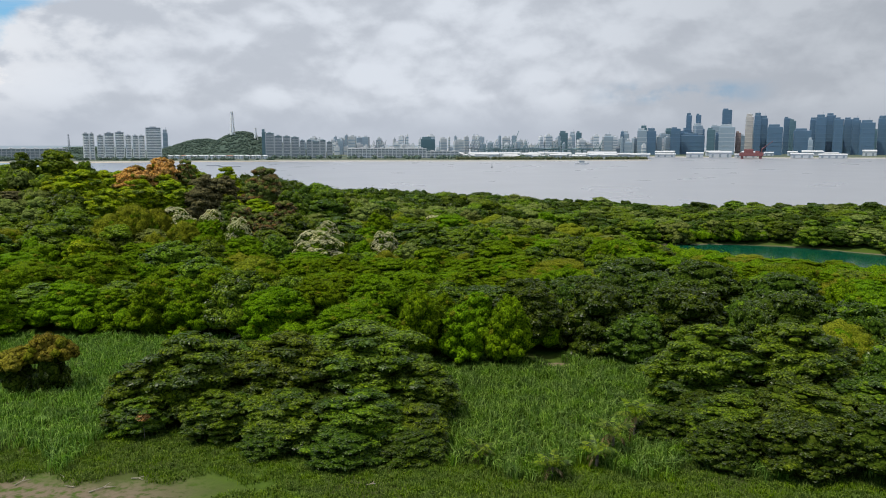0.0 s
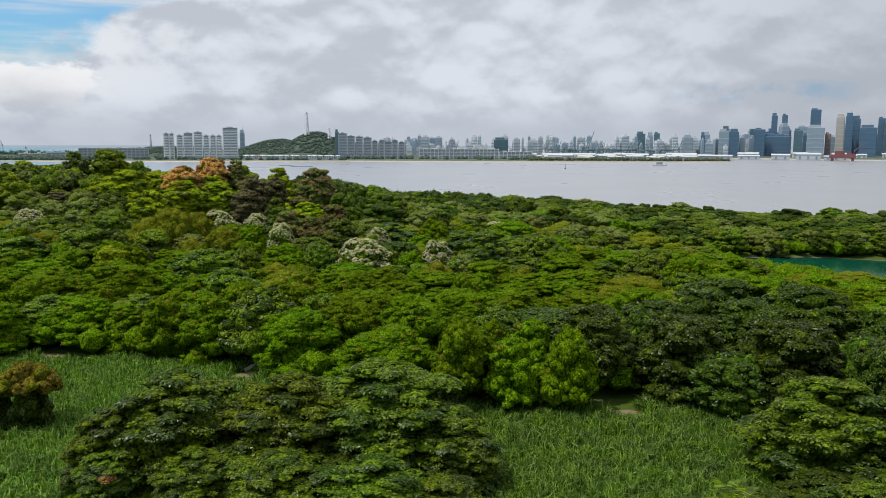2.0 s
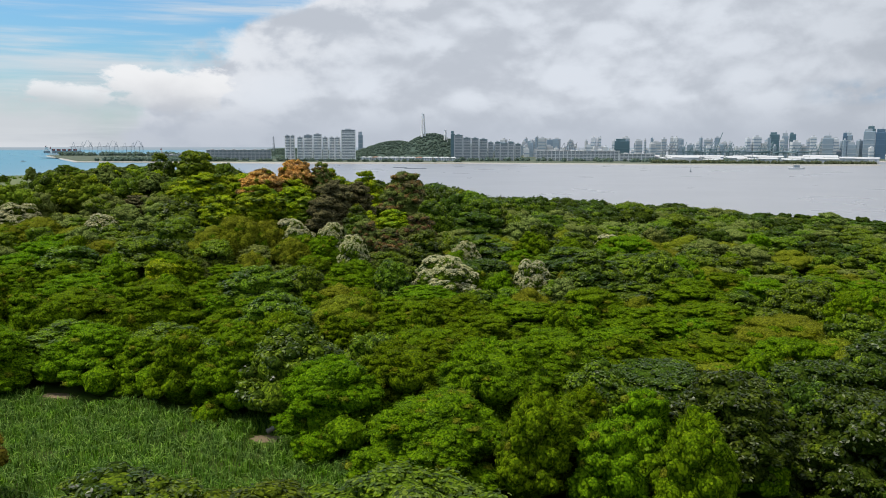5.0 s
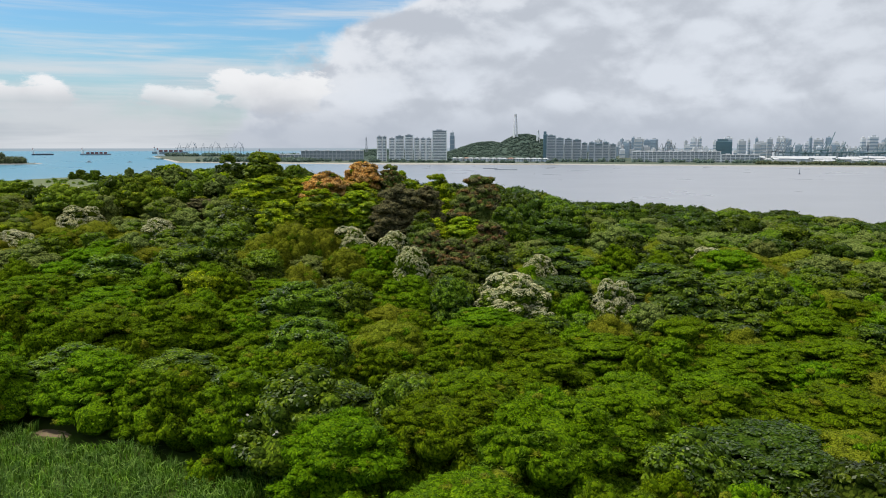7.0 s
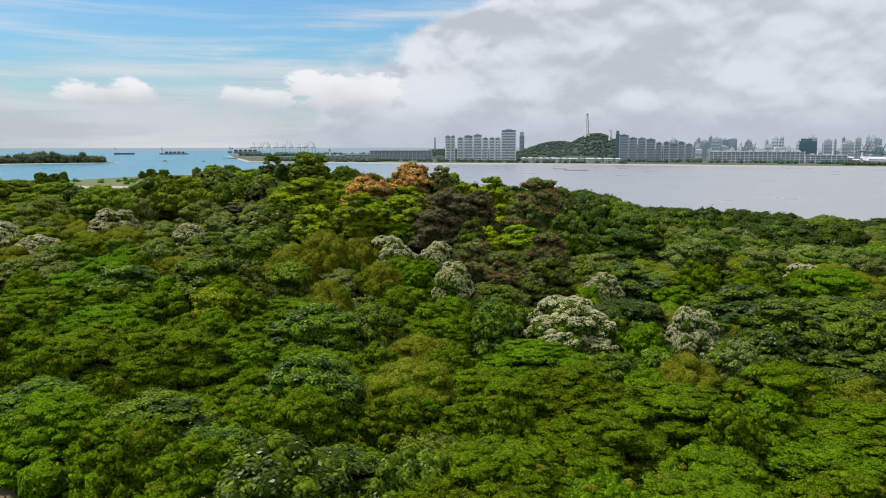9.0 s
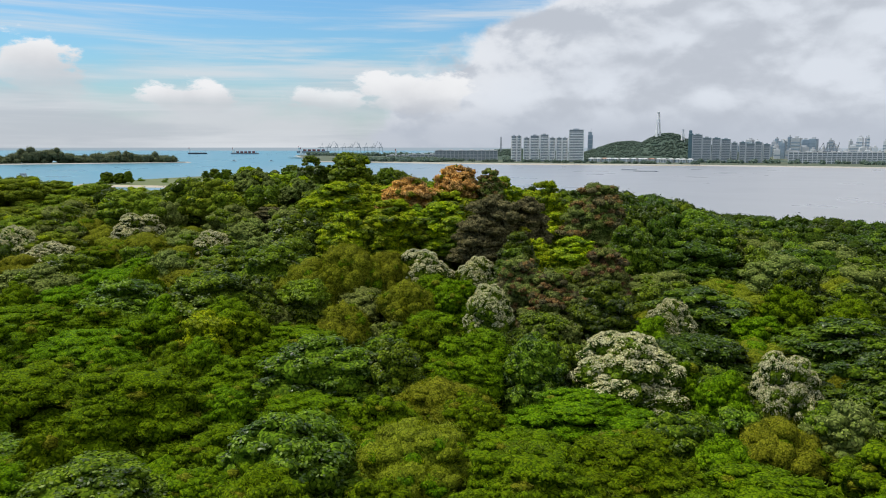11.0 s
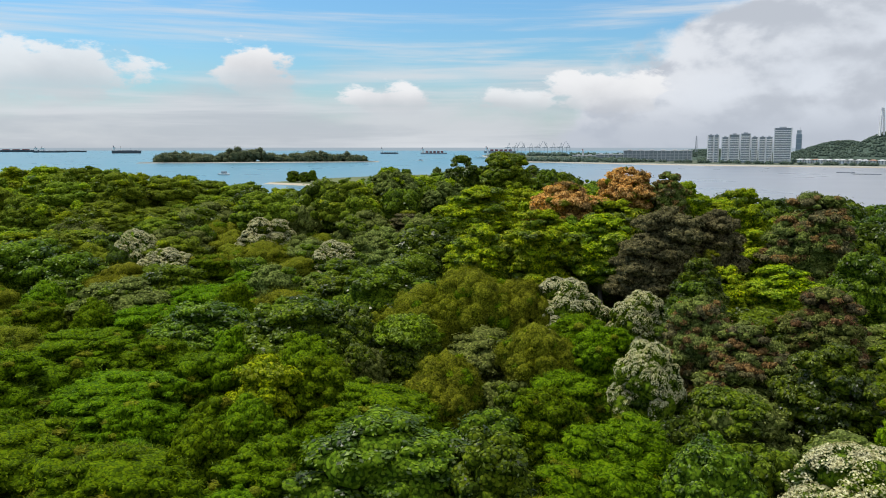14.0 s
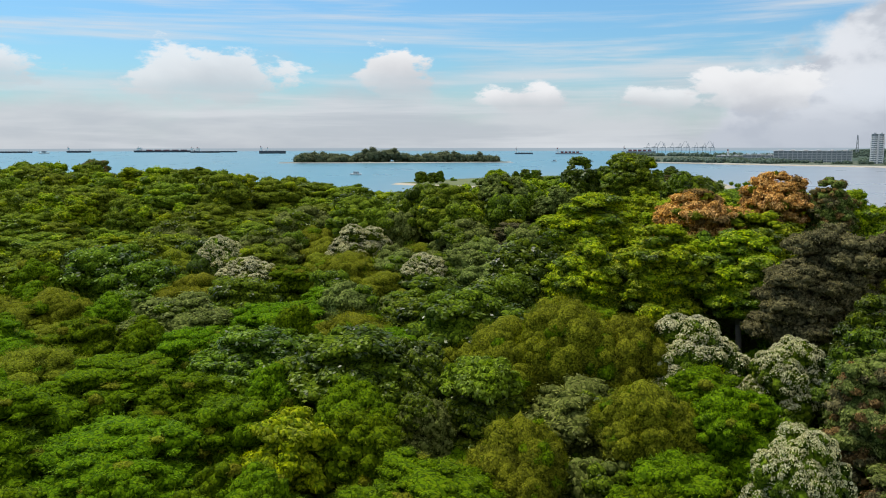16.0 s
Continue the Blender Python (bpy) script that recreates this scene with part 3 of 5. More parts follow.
def crown_of(kind, rng, R, H, q):
    """The crown's mesh, its flowers; q: fineness of the make."""
    make = functools.partial(crown_mesh, "crown", rng)
    dome = functools.partial(dome_lobes, rng, R)
    if kind == "broad":
        return make(dome(H * 0.12, H * 0.88, 20, 0.36), q, "broad", 0.34, 0.62, slim=0.55, spare=("dark", 0.25))
    if kind == "emerald":
        return make(dome(H * 0.68, H * 0.32, 16, 0.30, 0.4), q, "emerald", 0.42, 0.62, 0.45, slim=0.6, up=0.9, spare=("feather", 0.10))
    if kind == "dark":
        return make(dome(H * 0.08, H * 0.92, 20, 0.36), q, "dark", 0.34, 0.56, slim=0.5, wild=0.6, spare=("broad", 0.10))
    if kind == "feather":
        return make(dome(H * 0.08, H * 0.92, 22, 0.33, 0.9), q, "feather", 0.30, 0.46, 0.72, 16, slim=0.22, up=0.6, wild=0.6, upright=0.3, fuzz=0.6, sink=0.04, spare=("olive", 0.05), most=900, ragged=0.12)
    if kind == "olive":
        return make(plume_lobes(rng, R, H * 0.06, H * 0.92, 24), q, "olive", 0.32, 0.70, 0.72, 34, slim=0.15, wild=0.5, upright=0.6, fuzz=0.7, sink=0.22, spare=("feather", 0.12))
    if kind == "grey":
        return make(dome(H * 0.1, H * 0.9, 20, 0.35), q, "grey", 0.30, 0.55, slim=0.5, wild=0.55, second=("broad", 0.3))
    if kind == "white":
        return make(dome(H * 0.30, H * 0.70, 20, 0.34), q, "broad", 0.24, 0.40, slim=0.45, core=0.97, blossom=0.95, second=("dark", 0.35))
    if kind == "purple":
        return make(dome(H * 0.30, H * 0.62, 34, 0.25, 0.42), q, "purple", 0.28, 0.50, 0.5, 22, slim=0.45, up=0.8, wild=0.55, fuzz=0.2, second=("olive", 0.12))
    if kind == "yellow":
        return make(dome(H * 0.3, H * 0.7, 11, 0.34, 0.6), q, "yellow", 0.40, 0.60, 0.5, slim=0.5, spare=("lime", 0.3))
    if kind == "almond":
        return make(tier_lobes(rng, R, H * 0.14, H * 0.86, 6), q, "almond", 0.36, 0.52, 0.6, 24, slim=0.5, up=0.8, wild=0.5, low=-0.25, core=0.86, second=("dark", 0.35))
    if kind == "lime":
        return make(tier_lobes(rng, R, H * 0.3, H * 0.7, 6), q, "lime", 0.38, 0.58, 0.6, 24, slim=0.52, up=0.8, wild=0.5, low=-0.25, core=0.88, second=("broad", 0.25), spare=("yellow", 0.12))
    if kind == "russet":
        return make(tier_lobes(rng, R, H * 0.3, H * 0.7, 6), q, "grey", 0.32, 0.56, 0.6, 28, slim=0.5, up=0.9, wild=0.5, low=-0.25, core=0.88, second=("purple", 0.45), spare=("russet", 0.25))
    if kind == "orange":
        return make(tier_lobes(rng, R, H * 0.64, H * 0.36, 4), q, "orange", 0.40, 0.60, 0.6, 24, slim=0.5, up=0.7, wild=0.5, low=-0.25, core=0.78, second=("russet", 0.15), spare=("olive", 0.08))
    if kind == "umbrella":
        return make(dome(H * 0.36, H * 0.64, 22, 0.36, 0.45), q, "canopy", 0.36, 0.66, 0.5, slim=0.55, up=0.8, wild=0.5, second=("broad", 0.35), spare=("lime", 0.10))
    if kind == "airy":
        return make(plume_lobes(rng, R, H * 0.35, H * 0.62, 18), q, "grey", 0.32, 0.46, 0.7, slim=0.45, wild=0.6, core=0.6, second=("lime", 0.3))
    cap = make(dome(H * 0.70, H * 0.30, 12, 0.34, 0.7), q, "amber", 0.34, 0.55, slim=0.35, droop=0.9, second=("olive", 0.35))[0]
    fall = [(math.cos(a) * R * 0.36, math.sin(a) * R * 0.36, H * z, R * 0.36, R * 0.36, H * 0.20) for a, z in ((0.3, 0.22), (1.6, 0.40), (2.7, 0.25), (3.9, 0.42), (5.2, 0.24), (0.9, 0.48), (4.5, 0.55))]
    return cap, crown_mesh("vine_veil", rng, fall, q, "dark", 0.36, 0.55, 1.2, slim=0.35, droop=1.6, low=-0.9)[0]


NOMINAL = {"almond": (5.5, 11), "lime": (6.5, 16), "russet": (6.5, 15), "orange": (6.5, 15), "purple": (7.0, 18), "airy": (6.0, 18), "yellow": (4.0, 8), "creeper": (3.2, 7), "umbrella": (6.5, 13)}
PALE_BARK = ("lime", "airy", "almond", "orange")


def prototypes(kind, q, count, seed):
    """Trees built once, to be copied; they stand where they are first used."""
    R, H = NOMINAL.get(kind, (5.0, 10.0))
    made = []
    for i in range(count):
        rng = np.random.default_rng(seed + i)
        crown, flowers = crown_of(kind, rng, R, H, q)
        trunk = bm_mesh("trunk", trunk_mesh(rng, R, H), BARK_PALE if kind in PALE_BARK else BARK, True)
        made.append((trunk, crown, flowers))
    return R, H, made


STOCK = {}
SEEDS = {k: 100 * i for i, k in enumerate(LABELS)}
tree_rng = np.random.default_rng(7)


def tree(kind, x, y, top, radius, detail=1.0, spin=None):
    """One tree whose crown reaches up to the height top above the sea."""
    detail = next(d for d in (0.16, 0.35, 0.7, 1.4, 2.4) if detail <= d * 1.35 or d == 2.4)
    key = (kind, detail)
    if key not in STOCK:
        STOCK[key] = prototypes(kind, detail, 2, SEEDS[kind] + int(detail * 50))
    R, H, made = STOCK[key]
    z = float(land(np.float64(x), np.float64(y)))
    trunk, crown, flowers = made[int(tree_rng.integers(len(made)))]
    ob = new(kind + "_tree")
    tagged(ob, LABELS[kind], "tree", group="trees of the coastal forest")
    s = radius / R
    tall = max(2.0, top - z) / (H * s)
    deep = min(max(tall, 0.72), 1.3)      # the crown keeps its own shape; a bare bole makes up the height
    if tall < deep:
        deep = tall
    turn = tree_rng.uniform(0, 360) if spin is None else spin
    ob.matrix_basis = pose(x, y, z, tree_rng.uniform(-4, 4), tree_rng.uniform(-4, 4), turn) @ Matrix.Diagonal((s, s * tree_rng.uniform(0.88, 1.12), s, 1))
    part("trunk", trunk, ob).scale = (1, 1, tall)
    lift = H * (tall - deep)
    head = part("crown", crown, ob)
    head.scale, head.location = (1, 1, deep), (0, 0, lift)
    if flowers and kind == "creeper":
        veil = part("vine_veil", flowers, ob, "hanging veil of dark green vines")
        veil.scale = (1, 1, tall)
    elif flowers:
        bloom = part("blossom", flowers, ob, "creamy white flower heads")
        bloom.scale, bloom.location = (1, 1, deep), (0, 0, lift)
    TAKEN.append((x, y, radius))
    return ob


TAKEN = []

# trees that stand out, one by one: the clumps in the clearing
tree("almond", -11.0, 102.0, 13.4, 10.0, 2.4)
tree("almond", -20.8, 99.0, 12.6, 7.8, 2.4)
tree("almond", -32.5, 99.5, 12.6, 8.0, 2.4)
tree("almond", -38.5, 96.5, 9.6, 5.2, 2.4)
tree("almond", -2.5, 98.0, 9.0, 5.4, 1.4)
tree("dark", -14, 93, 6.6, 4.4, 1.4)
tree("dark", -24, 93, 6.6, 4.2, 1.4)
tree("almond", 36.5, 103.0, 12.6, 9.0, 2.4)
tree("almond", 47.5, 102.0, 13.2, 8.6, 2.4)
tree("dark", 33.0, 95.0, 6.0, 4.4, 1.4)
tree("dark", 43, 92, 8.0, 5.8, 1.4)
tree("olive", 55.5, 108.0, 14.4, 7.5, 2.4)
tree("dark", 54, 92, 8.5, 6.0, 1.0)
tree("almond", -37.2, 92.0, 6.6, 3.2, 1.4)
tree("orange", -36.0, 90.2, 5.6, 0.9, 0.35)
tree("almond", -9.5, 88.0, 8.6, 6.0, 2.4)
tree("almond", -18.5, 89.5, 8.2, 5.6, 2.4)
tree("almond", -27.5, 91.0, 7.6, 4.4, 2.4)
tree("almond", -3.0, 89.0, 6.6, 4.2, 1.4)
tree("almond", 33.5, 88.0, 8.2, 5.2, 2.4)
tree("almond", 42.5, 86.0, 9.6, 6.2, 2.4)
tree("almond", 51.0, 87.0, 10.0, 6.2, 2.4)
tree("dark", 26.5, 91.0, 5.6, 3.4, 1.4)
# six dark crowns added here stand in for the shaded foot of the clumps
tree("dark", 31.5, 83.5, 6.4, 4.2, 1.4)
tree("dark", 39.0, 81.5, 7.6, 5.4, 1.4)
tree("dark", 47.5, 81.0, 8.6, 5.8, 1.4)
tree("dark", -11.0, 84.5, 5.6, 4.6, 1.4)
tree("dark", -19.5, 86.5, 5.2, 4.0, 1.4)
tree("dark", -3.5, 85.0, 4.8, 3.6, 1.4)
tree("creeper", -57.3, 110.5, 9.8, 3.2, 1.4)
tree("creeper", -61.8, 109.5, 8.0, 3.2, 1.4)
# the wild tamarinds behind them, and the mangrove edge
tree("feather", -29.0, 134.0, 12.2, 6.6, 2.4)
tree("feather", -21.0, 140.0, 13.2, 8.0, 2.4)
tree("feather", -11.0, 138.5, 14.0, 8.2, 2.4)
tree("feather", -2.4, 128.0, 11.0, 5.8, 2.4)
tree("feather", -22.6, 152.0, 12.0, 8.0, 1.4)
tree("feather", -6.0, 152.0, 12.0, 8.0, 1.4)
tree("feather", -14.5, 125.0, 11.6, 8.4, 2.4)
tree("dark", 14, 134, 13.0, 7.5, 1.4)
tree("dark", 27, 132, 13.2, 7.5, 1.4)
tree("dark", 41, 129, 13.2, 7.5, 1.4)
tree("dark", 55, 123, 13.0, 7.5, 1.4)
tree("dark", 7.5, 155.0, 8.2, 7.6, 1.4)
tree("broad", -38.1, 149.5, 9.8, 6.2, 1.4)
tree("broad", -79.0, 151.4, 9.6, 7.4)
tree("broad", -64.8, 154.0, 9.4, 7.0)
tree("broad", -52.0, 150.0, 9.2, 6.0)
tree("feather", -74.8, 166.0, 13.6, 9.0)
tree("feather", -89.0, 164.5, 12.2, 8.2)
tree("feather", -60.0, 177.0, 10.0, 6.6, 1.4)
tree("olive", -41.7, 171.4, 14.6, 6.2, 1.4)
tree("feather", -12.6, 178.0, 11.0, 9.0)
tree("feather", -25.0, 180.0, 11.4, 7.8)
tree("feather", 6.6, 184.0, 10.2, 9.6)
tree("feather", 18.0, 192.0, 9.6, 8.6)
# trees in blossom
tree("white", -33.0, 204.5, 14.0, 7.0, 1.4)
tree("white", -55.6, 211.8, 17.0, 3.8, 1.4)
tree("white", -15.5, 207.0, 13.6, 4.8)
tree("white", -33.6, 227.5, 14.4, 3.9)
tree("white", -78.8, 230.4, 18.0, 5.6, 1.4)
tree("white", -70.0, 233.6, 17.2, 4.2, 1.4)
tree("white", -139.6, 237.4, 17.4, 5.0)
tree("white", -166.2, 215.0, 15.4, 6.6)
tree("white", -178.0, 214.2, 18.2, 5.6)
tree("white", -172.0, 243.0, 19.4, 7.0)
tree("white", -215.2, 247.3, 17.6, 5.6)
tree("white", -2.6, 274.0, 11.6, 5.6)
# the middle of the forest
tree("almond", -3.5, 207.5, 16.0, 8.2, 1.4)
tree("broad", 9.5, 217.5, 14.6, 7.0)
tree("emerald", -87.8, 208.9, 15.4, 4.2, 1.4)
tree("broad", -87.6, 209.2, 13.6, 4.6, 1.4)
tree("yellow", -88.5, 188.6, 13.6, 4.0, 1.4)
tree("olive", -92.8, 216.4, 21.4, 6.6, 1.4)
tree("olive", -88.1, 221.5, 23.4, 6.2, 1.4)
tree("olive", -83.8, 225.4, 21.4, 5.2, 1.4)
tree("olive", -153.4, 230.8, 20.5, 8.2)
tree("olive", -71.4, 215.6, 18.8, 4.8, 1.4)
tree("olive", -76.0, 203.7, 15.9, 5.4, 2.4)
tree("olive", -49.0, 187.5, 12.4, 6.8, 2.4)
tree("olive", -163.0, 252.0, 18.5, 6.0)
tree("feather", -66.5, 221.0, 15.6, 5.6, 1.4)
tree("feather", -60.5, 203.0, 13.4, 5.0, 1.4)
tree("broad", -116.5, 197.5, 14.6, 8.2, 1.4)
tree("broad", -103.4, 203.6, 16.4, 8.8, 1.4)
tree("broad", -97.5, 208.0, 15.4, 4.6, 1.4)
tree("feather", -137.0, 218.5, 14.6, 8.6)
tree("grey", -139.0, 194.9, 15.2, 8.6)
tree("grey", -88.6, 202.2, 12.6, 3.4, 1.4)
tree("grey", -135.5, 244.1, 18.8, 6.0)
tree("grey", -163.2, 193.6, 12.4, 7.0)
tree("broad", -43.3, 199.6, 13.8, 4.4, 1.4)
tree("grey", -48.0, 215.0, 13.4, 6.0, 1.0)
tree("almond", -42.0, 223.0, 17.0, 5.6)
tree("russet", -51.8, 225.6, 17.4, 5.8, 1.4)
tree("russet", -58.6, 229.3, 18.9, 5.2)
tree("russet", -49.2, 242.6, 19.3, 6.2)
tree("almond", -64.5, 236.5, 18.8, 5.0)
tree("almond", -67.5, 244.5, 20.8, 4.8)
tree("olive", 20, 232, 12.5, 5.5)
tree("olive", 66, 196, 11.0, 5.5)
tree("olive", 47, 200, 12.5, 5.0)
# the rise by the shore
tree("lime", -119.0, 257.2, 28.3, 8.8, 1.4)
tree("lime", -96.5, 246.8, 25.7, 8.2, 1.4)
tree("lime", -88.6, 254.1, 25.0, 7.4, 1.4)
tree("lime", -104.0, 240.4, 23.2, 6.0, 1.0)
tree("lime", -110.0, 268.0, 27.5, 7.0, 1.0)
tree("lime", -131.0, 268.0, 26.0, 7.0, 1.0)
tree("lime", -79.0, 283.0, 28.5, 6.0, 1.0)
tree("lime", -92.0, 290.0, 29.0, 6.0, 1.0)
tree("purple", -77.5, 253.0, 29.0, 6.6, 1.4)
tree("purple", -73.5, 262.5, 28.0, 5.6, 1.0)
tree("purple", -75.8, 244.6, 25.2, 5.4, 1.4)
tree("purple", -145.6, 263.3, 22.4, 5.4, 1.0)
tree("orange", -100.5, 279.0, 31.8, 7.4, 1.0)
tree("orange", -103.0, 262.6, 29.4, 7.4, 1.0)
tree("russet", -93.5, 284.0, 31.2, 4.2, 1.0)
tree("russet", -63.8, 278.0, 28.4, 8.4, 1.0)
tree("broad", -52, 266, 21.0, 6.6)
tree("airy", -163.5, 273.2, 33.6, 7.6, 1.4)
tree("airy", -151.0, 280.0, 30.5, 5.6, 1.0)
tree("umbrella", -145.8, 297.5, 34.2, 6.8, 1.0)
tree("almond", -156.5, 292.8, 33.4, 6.8, 1.0)
tree("broad", -141.5, 307.3, 30.2, 4.6, 1.0)
tree("russet", -185, 290, 27.5, 5.0)
tree("broad", -176.0, 284.0, 27.5, 6.0)
# flat-topped trees over the western slope
tree("umbrella", -203.9, 211.4, 17.4, 9.6)
tree("umbrella", -228.9, 268.3, 21.0, 10.0)
tree("umbrella", -206.2, 196.8, 14.0, 9.0)
tree("umbrella", -197.1, 182.5, 14.0, 8.4)
tree("umbrella", -334.3, 259.7, 25.6, 11.0)
tree("umbrella", -319.1, 214.3, 25.0, 11.0)
tree("umbrella", -300.0, 252.0, 25.5, 10.0)
tree("russet", -345, 229, 31.0, 8.0)
# taller crowns along the northern shore
tree("dark", -40.6, 384.0, 12.0, 6.6)
tree("broad", -22.0, 388.0, 11.0, 6.0)
tree("dark", 5.6, 386.0, 9.6, 6.4)
tree("dark", 28.0, 388.0, 8.6, 5.8)
tree("broad", 49.8, 385.0, 8.8, 6.0)
tree("grey", 78.9, 386.0, 10.4, 7.0)
tree("dark", 96.0, 380.0, 7.4, 5.4)
tree("dark", 124.0, 378.0, 8.6, 6.6)
tree("broad", 141.0, 376.0, 9.2, 6.6)
tree("dark", 160.0, 366.0, 8.4, 6.4)
tree("dark", 178.0, 372.0, 8.0, 6.0)
tree("dark", 199.0, 362.0, 9.4, 7.0)
tree("broad", 216.0, 356.0, 9.6, 7.0)

# ---- the rest of the forest ----
TOPS_A = ((20, 147, 10), (47, 160, 10.5), (5, 155, 6.5), (8, 184, 7), (-12, 170, 9.5), (-14, 131, 12), (-90, 180, 10), (-60, 215, 11.5), (-110, 205, 13.5), (-80, 232, 12.5), (-140, 232, 14), (-170, 217, 13.5), (-200, 222, 14.5),
          (-228, 254, 15), (-5, 198, 9.5), (-32, 190, 9.5), (30, 190, 10.5), (80, 190, 6.5), (105, 225, 2.5), (90, 320, 5.5), (180, 330, 5), (-20, 340, 11), (20, 390, 7.5), (-60, 150, 9.5), (-40, 400, 10.5), (100, 390, 3.5), (130, 190, 6))
TOPS_B = ((-67, 290, 19), (-95, 262, 21), (-117, 270, 23), (-119, 300, 22), (-165, 280, 24), (-160, 320, 22.5), (-105, 328, 20), (-50, 330, 13.5), (-327, 203, 25), (-318, 250, 25.5), (-301, 233, 25), (-262, 262, 23.5), (-266, 243, 25), (-237, 277, 20), (-200, 265, 21), (-150, 372, 17), (-105, 365, 18), (30, 412, 5.5), (200, 395, 4), (-360, 227, 27.5),
          (-293, 303, 19))
TOPS_C = ((-282, 340, 16.5), (-260, 215, 21), (-100, 150, 9.5), (-150, 185, 10.5), (-220, 190, 13), (-240, 295, 17.5), (-40, 270, 13), (10, 290, 10), (60, 240, 6), (-230, 320, 17))


def canopy_top(x, y):
    w = s = 0.0
    for px, py, h in TOPS_A + TOPS_B + TOPS_C:
        k = 1.0 / (60 + (x - px) ** 2 + (y - py) ** 2) ** 2.2
        w += k
        s += k * (h + 2.0)
    return s / w


ZONES = (   # middle, reach, the mixture of trees there
    (12, 180, 30, "feather feather feather olive"), (-8, 162, 24, "feather"),
    (-15, 140, 24, "feather feather feather broad"), (32, 140, 20, "dark"), (52, 154, 18, "dark dark feather"), (-60, 165, 34, "feather feather feather feather feather broad"), (-32, 190, 18, "feather feather feather broad"),
    (60, 200, 40, "feather feather olive feather broad"), (100, 215, 30, "feather feather olive"), (-10, 215, 32, "broad grey almond dark feather olive"), (20, 245, 36, "broad olive feather grey"),
    (-100, 180, 34, "feather"), (-95, 228, 26, "olive grey broad feather"), (-150, 190, 34, "feather feather broad feather olive"), (-140, 228, 26, "grey olive broad"),
    (-190, 228, 30, "umbrella grey broad olive dark"), (-110, 290, 44, "lime lime broad lime"), (-165, 290, 36, "umbrella broad grey lime"), (-250, 240, 50, "umbrella umbrella lime umbrella"),
    (-320, 240, 60, "umbrella umbrella lime"), (-240, 320, 60, "umbrella umbrella lime"), (-40, 335, 55, "dark dark dark broad"), (60, 360, 70, "dark broad dark grey"), (150, 320, 60, "dark broad dark grey"), (-20, 285, 30, "broad dark grey olive"))


def kind_at(x, y, rng):
    best = min(ZONES, key=lambda s: math.hypot(x - s[0], y - s[1]) / s[2] + rng.uniform(0, 0.5))
    kinds = best[3].split()
    return kinds[int(rng.integers(len(kinds)))]


def wooded(x, y):
    """Whether forest grows here: not on the reeds, the shore or the sand."""
    if inland(np.float64(x), np.float64(y)) < 2.5:
        return False
    if y < 268 - 0.677 * (x - 98) and seg_dist(np.float64(x), np.float64(y), CHANNEL) < 32:
        return False
    if math.hypot(x - 18, y - 122) < 7 or math.hypot(x - -38, y - 132) < 6 or math.hypot(x - -73, y - 139) < 6:
        return False
    if y < 139 + 1.5 * math.sin(x * 0.2) and -84 < x < -28 or y < 128 and -30 < x < -22:
        return False
    if y < 122 and -24 <= x < 48:
        return False
    if y < 105:
        return x > 50 or x < -80
    return True


def in_plan(x, y):
    """The part of the island that the path looks over."""
    left = min(-0.57 * y, 4 - 1.22 * (y - 72), -5 - 1.78 * (y - 114), -17 - 3.5 * (y - 144) if y > 150 else 0, -24 - 12.0 * (y - 160) if y > 162 else 0)
    return left - 14 < x < 0.57 * y + 16


def plant_forest():
    """Large crowns first, then smaller ones into the gaps that they leave."""
    rng = np.random.default_rng(11)
    put = {}
    for x, y, r in TAKEN:
        put.setdefault((int(x // 16), int(y // 16)), []).append((x, y, r))
    for size, tries in ((8.0, 1500), (6.2, 5000), (4.6, 9000), (3.4, 9000)):
        for i in range(tries):
            x, y = rng.uniform(-420, 260), rng.uniform(84, 416)
            if not wooded(x, y) or not in_plan(x, y):
                continue
            far = math.hypot((x + 25) * 0.8, y - 150) if y > 150 else abs(x) * 0.6
            low = x > 30 and canopy_top(x, y) < 10
            if size < 4 and far > 95 or size < 5 and far > 190 and not low or size > 5 and low and canopy_top(x, y) < size * 1.5:
                continue
            r = size * rng.uniform(0.85, 1.2)
            cx, cy = int(x // 16), int(y // 16)
            if any((x - ox) ** 2 + (y - oy) ** 2 < ((0.66 if far < 130 else 0.58) * (r + o)) ** 2 for a in (-1, 0, 1) for b in (-1, 0, 1) for ox, oy, o in put.get((cx + a, cy + b), ())):
                continue
            put.setdefault((cx, cy), []).append((x, y, r))
            top = canopy_top(x, y) * rng.uniform(0.84 if far < 130 else 0.97, 1.02 if x < -190 else 1.24 if y > 300 and x > -40 else 1.08) * (0.86 + 0.025 * r)
            if x > 60 and y < 268 - 0.677 * (x - 98) and seg_dist(np.float64(x), np.float64(y), CHANNEL) < 75:
                top *= 0.62
            detail = (r / 5.5) ** 2 * (0.62 if far < 70 else 0.34 if far < 120 else 0.16)
            tree(kind_at(x, y, rng), x, y, top, r, detail)


plant_forest()


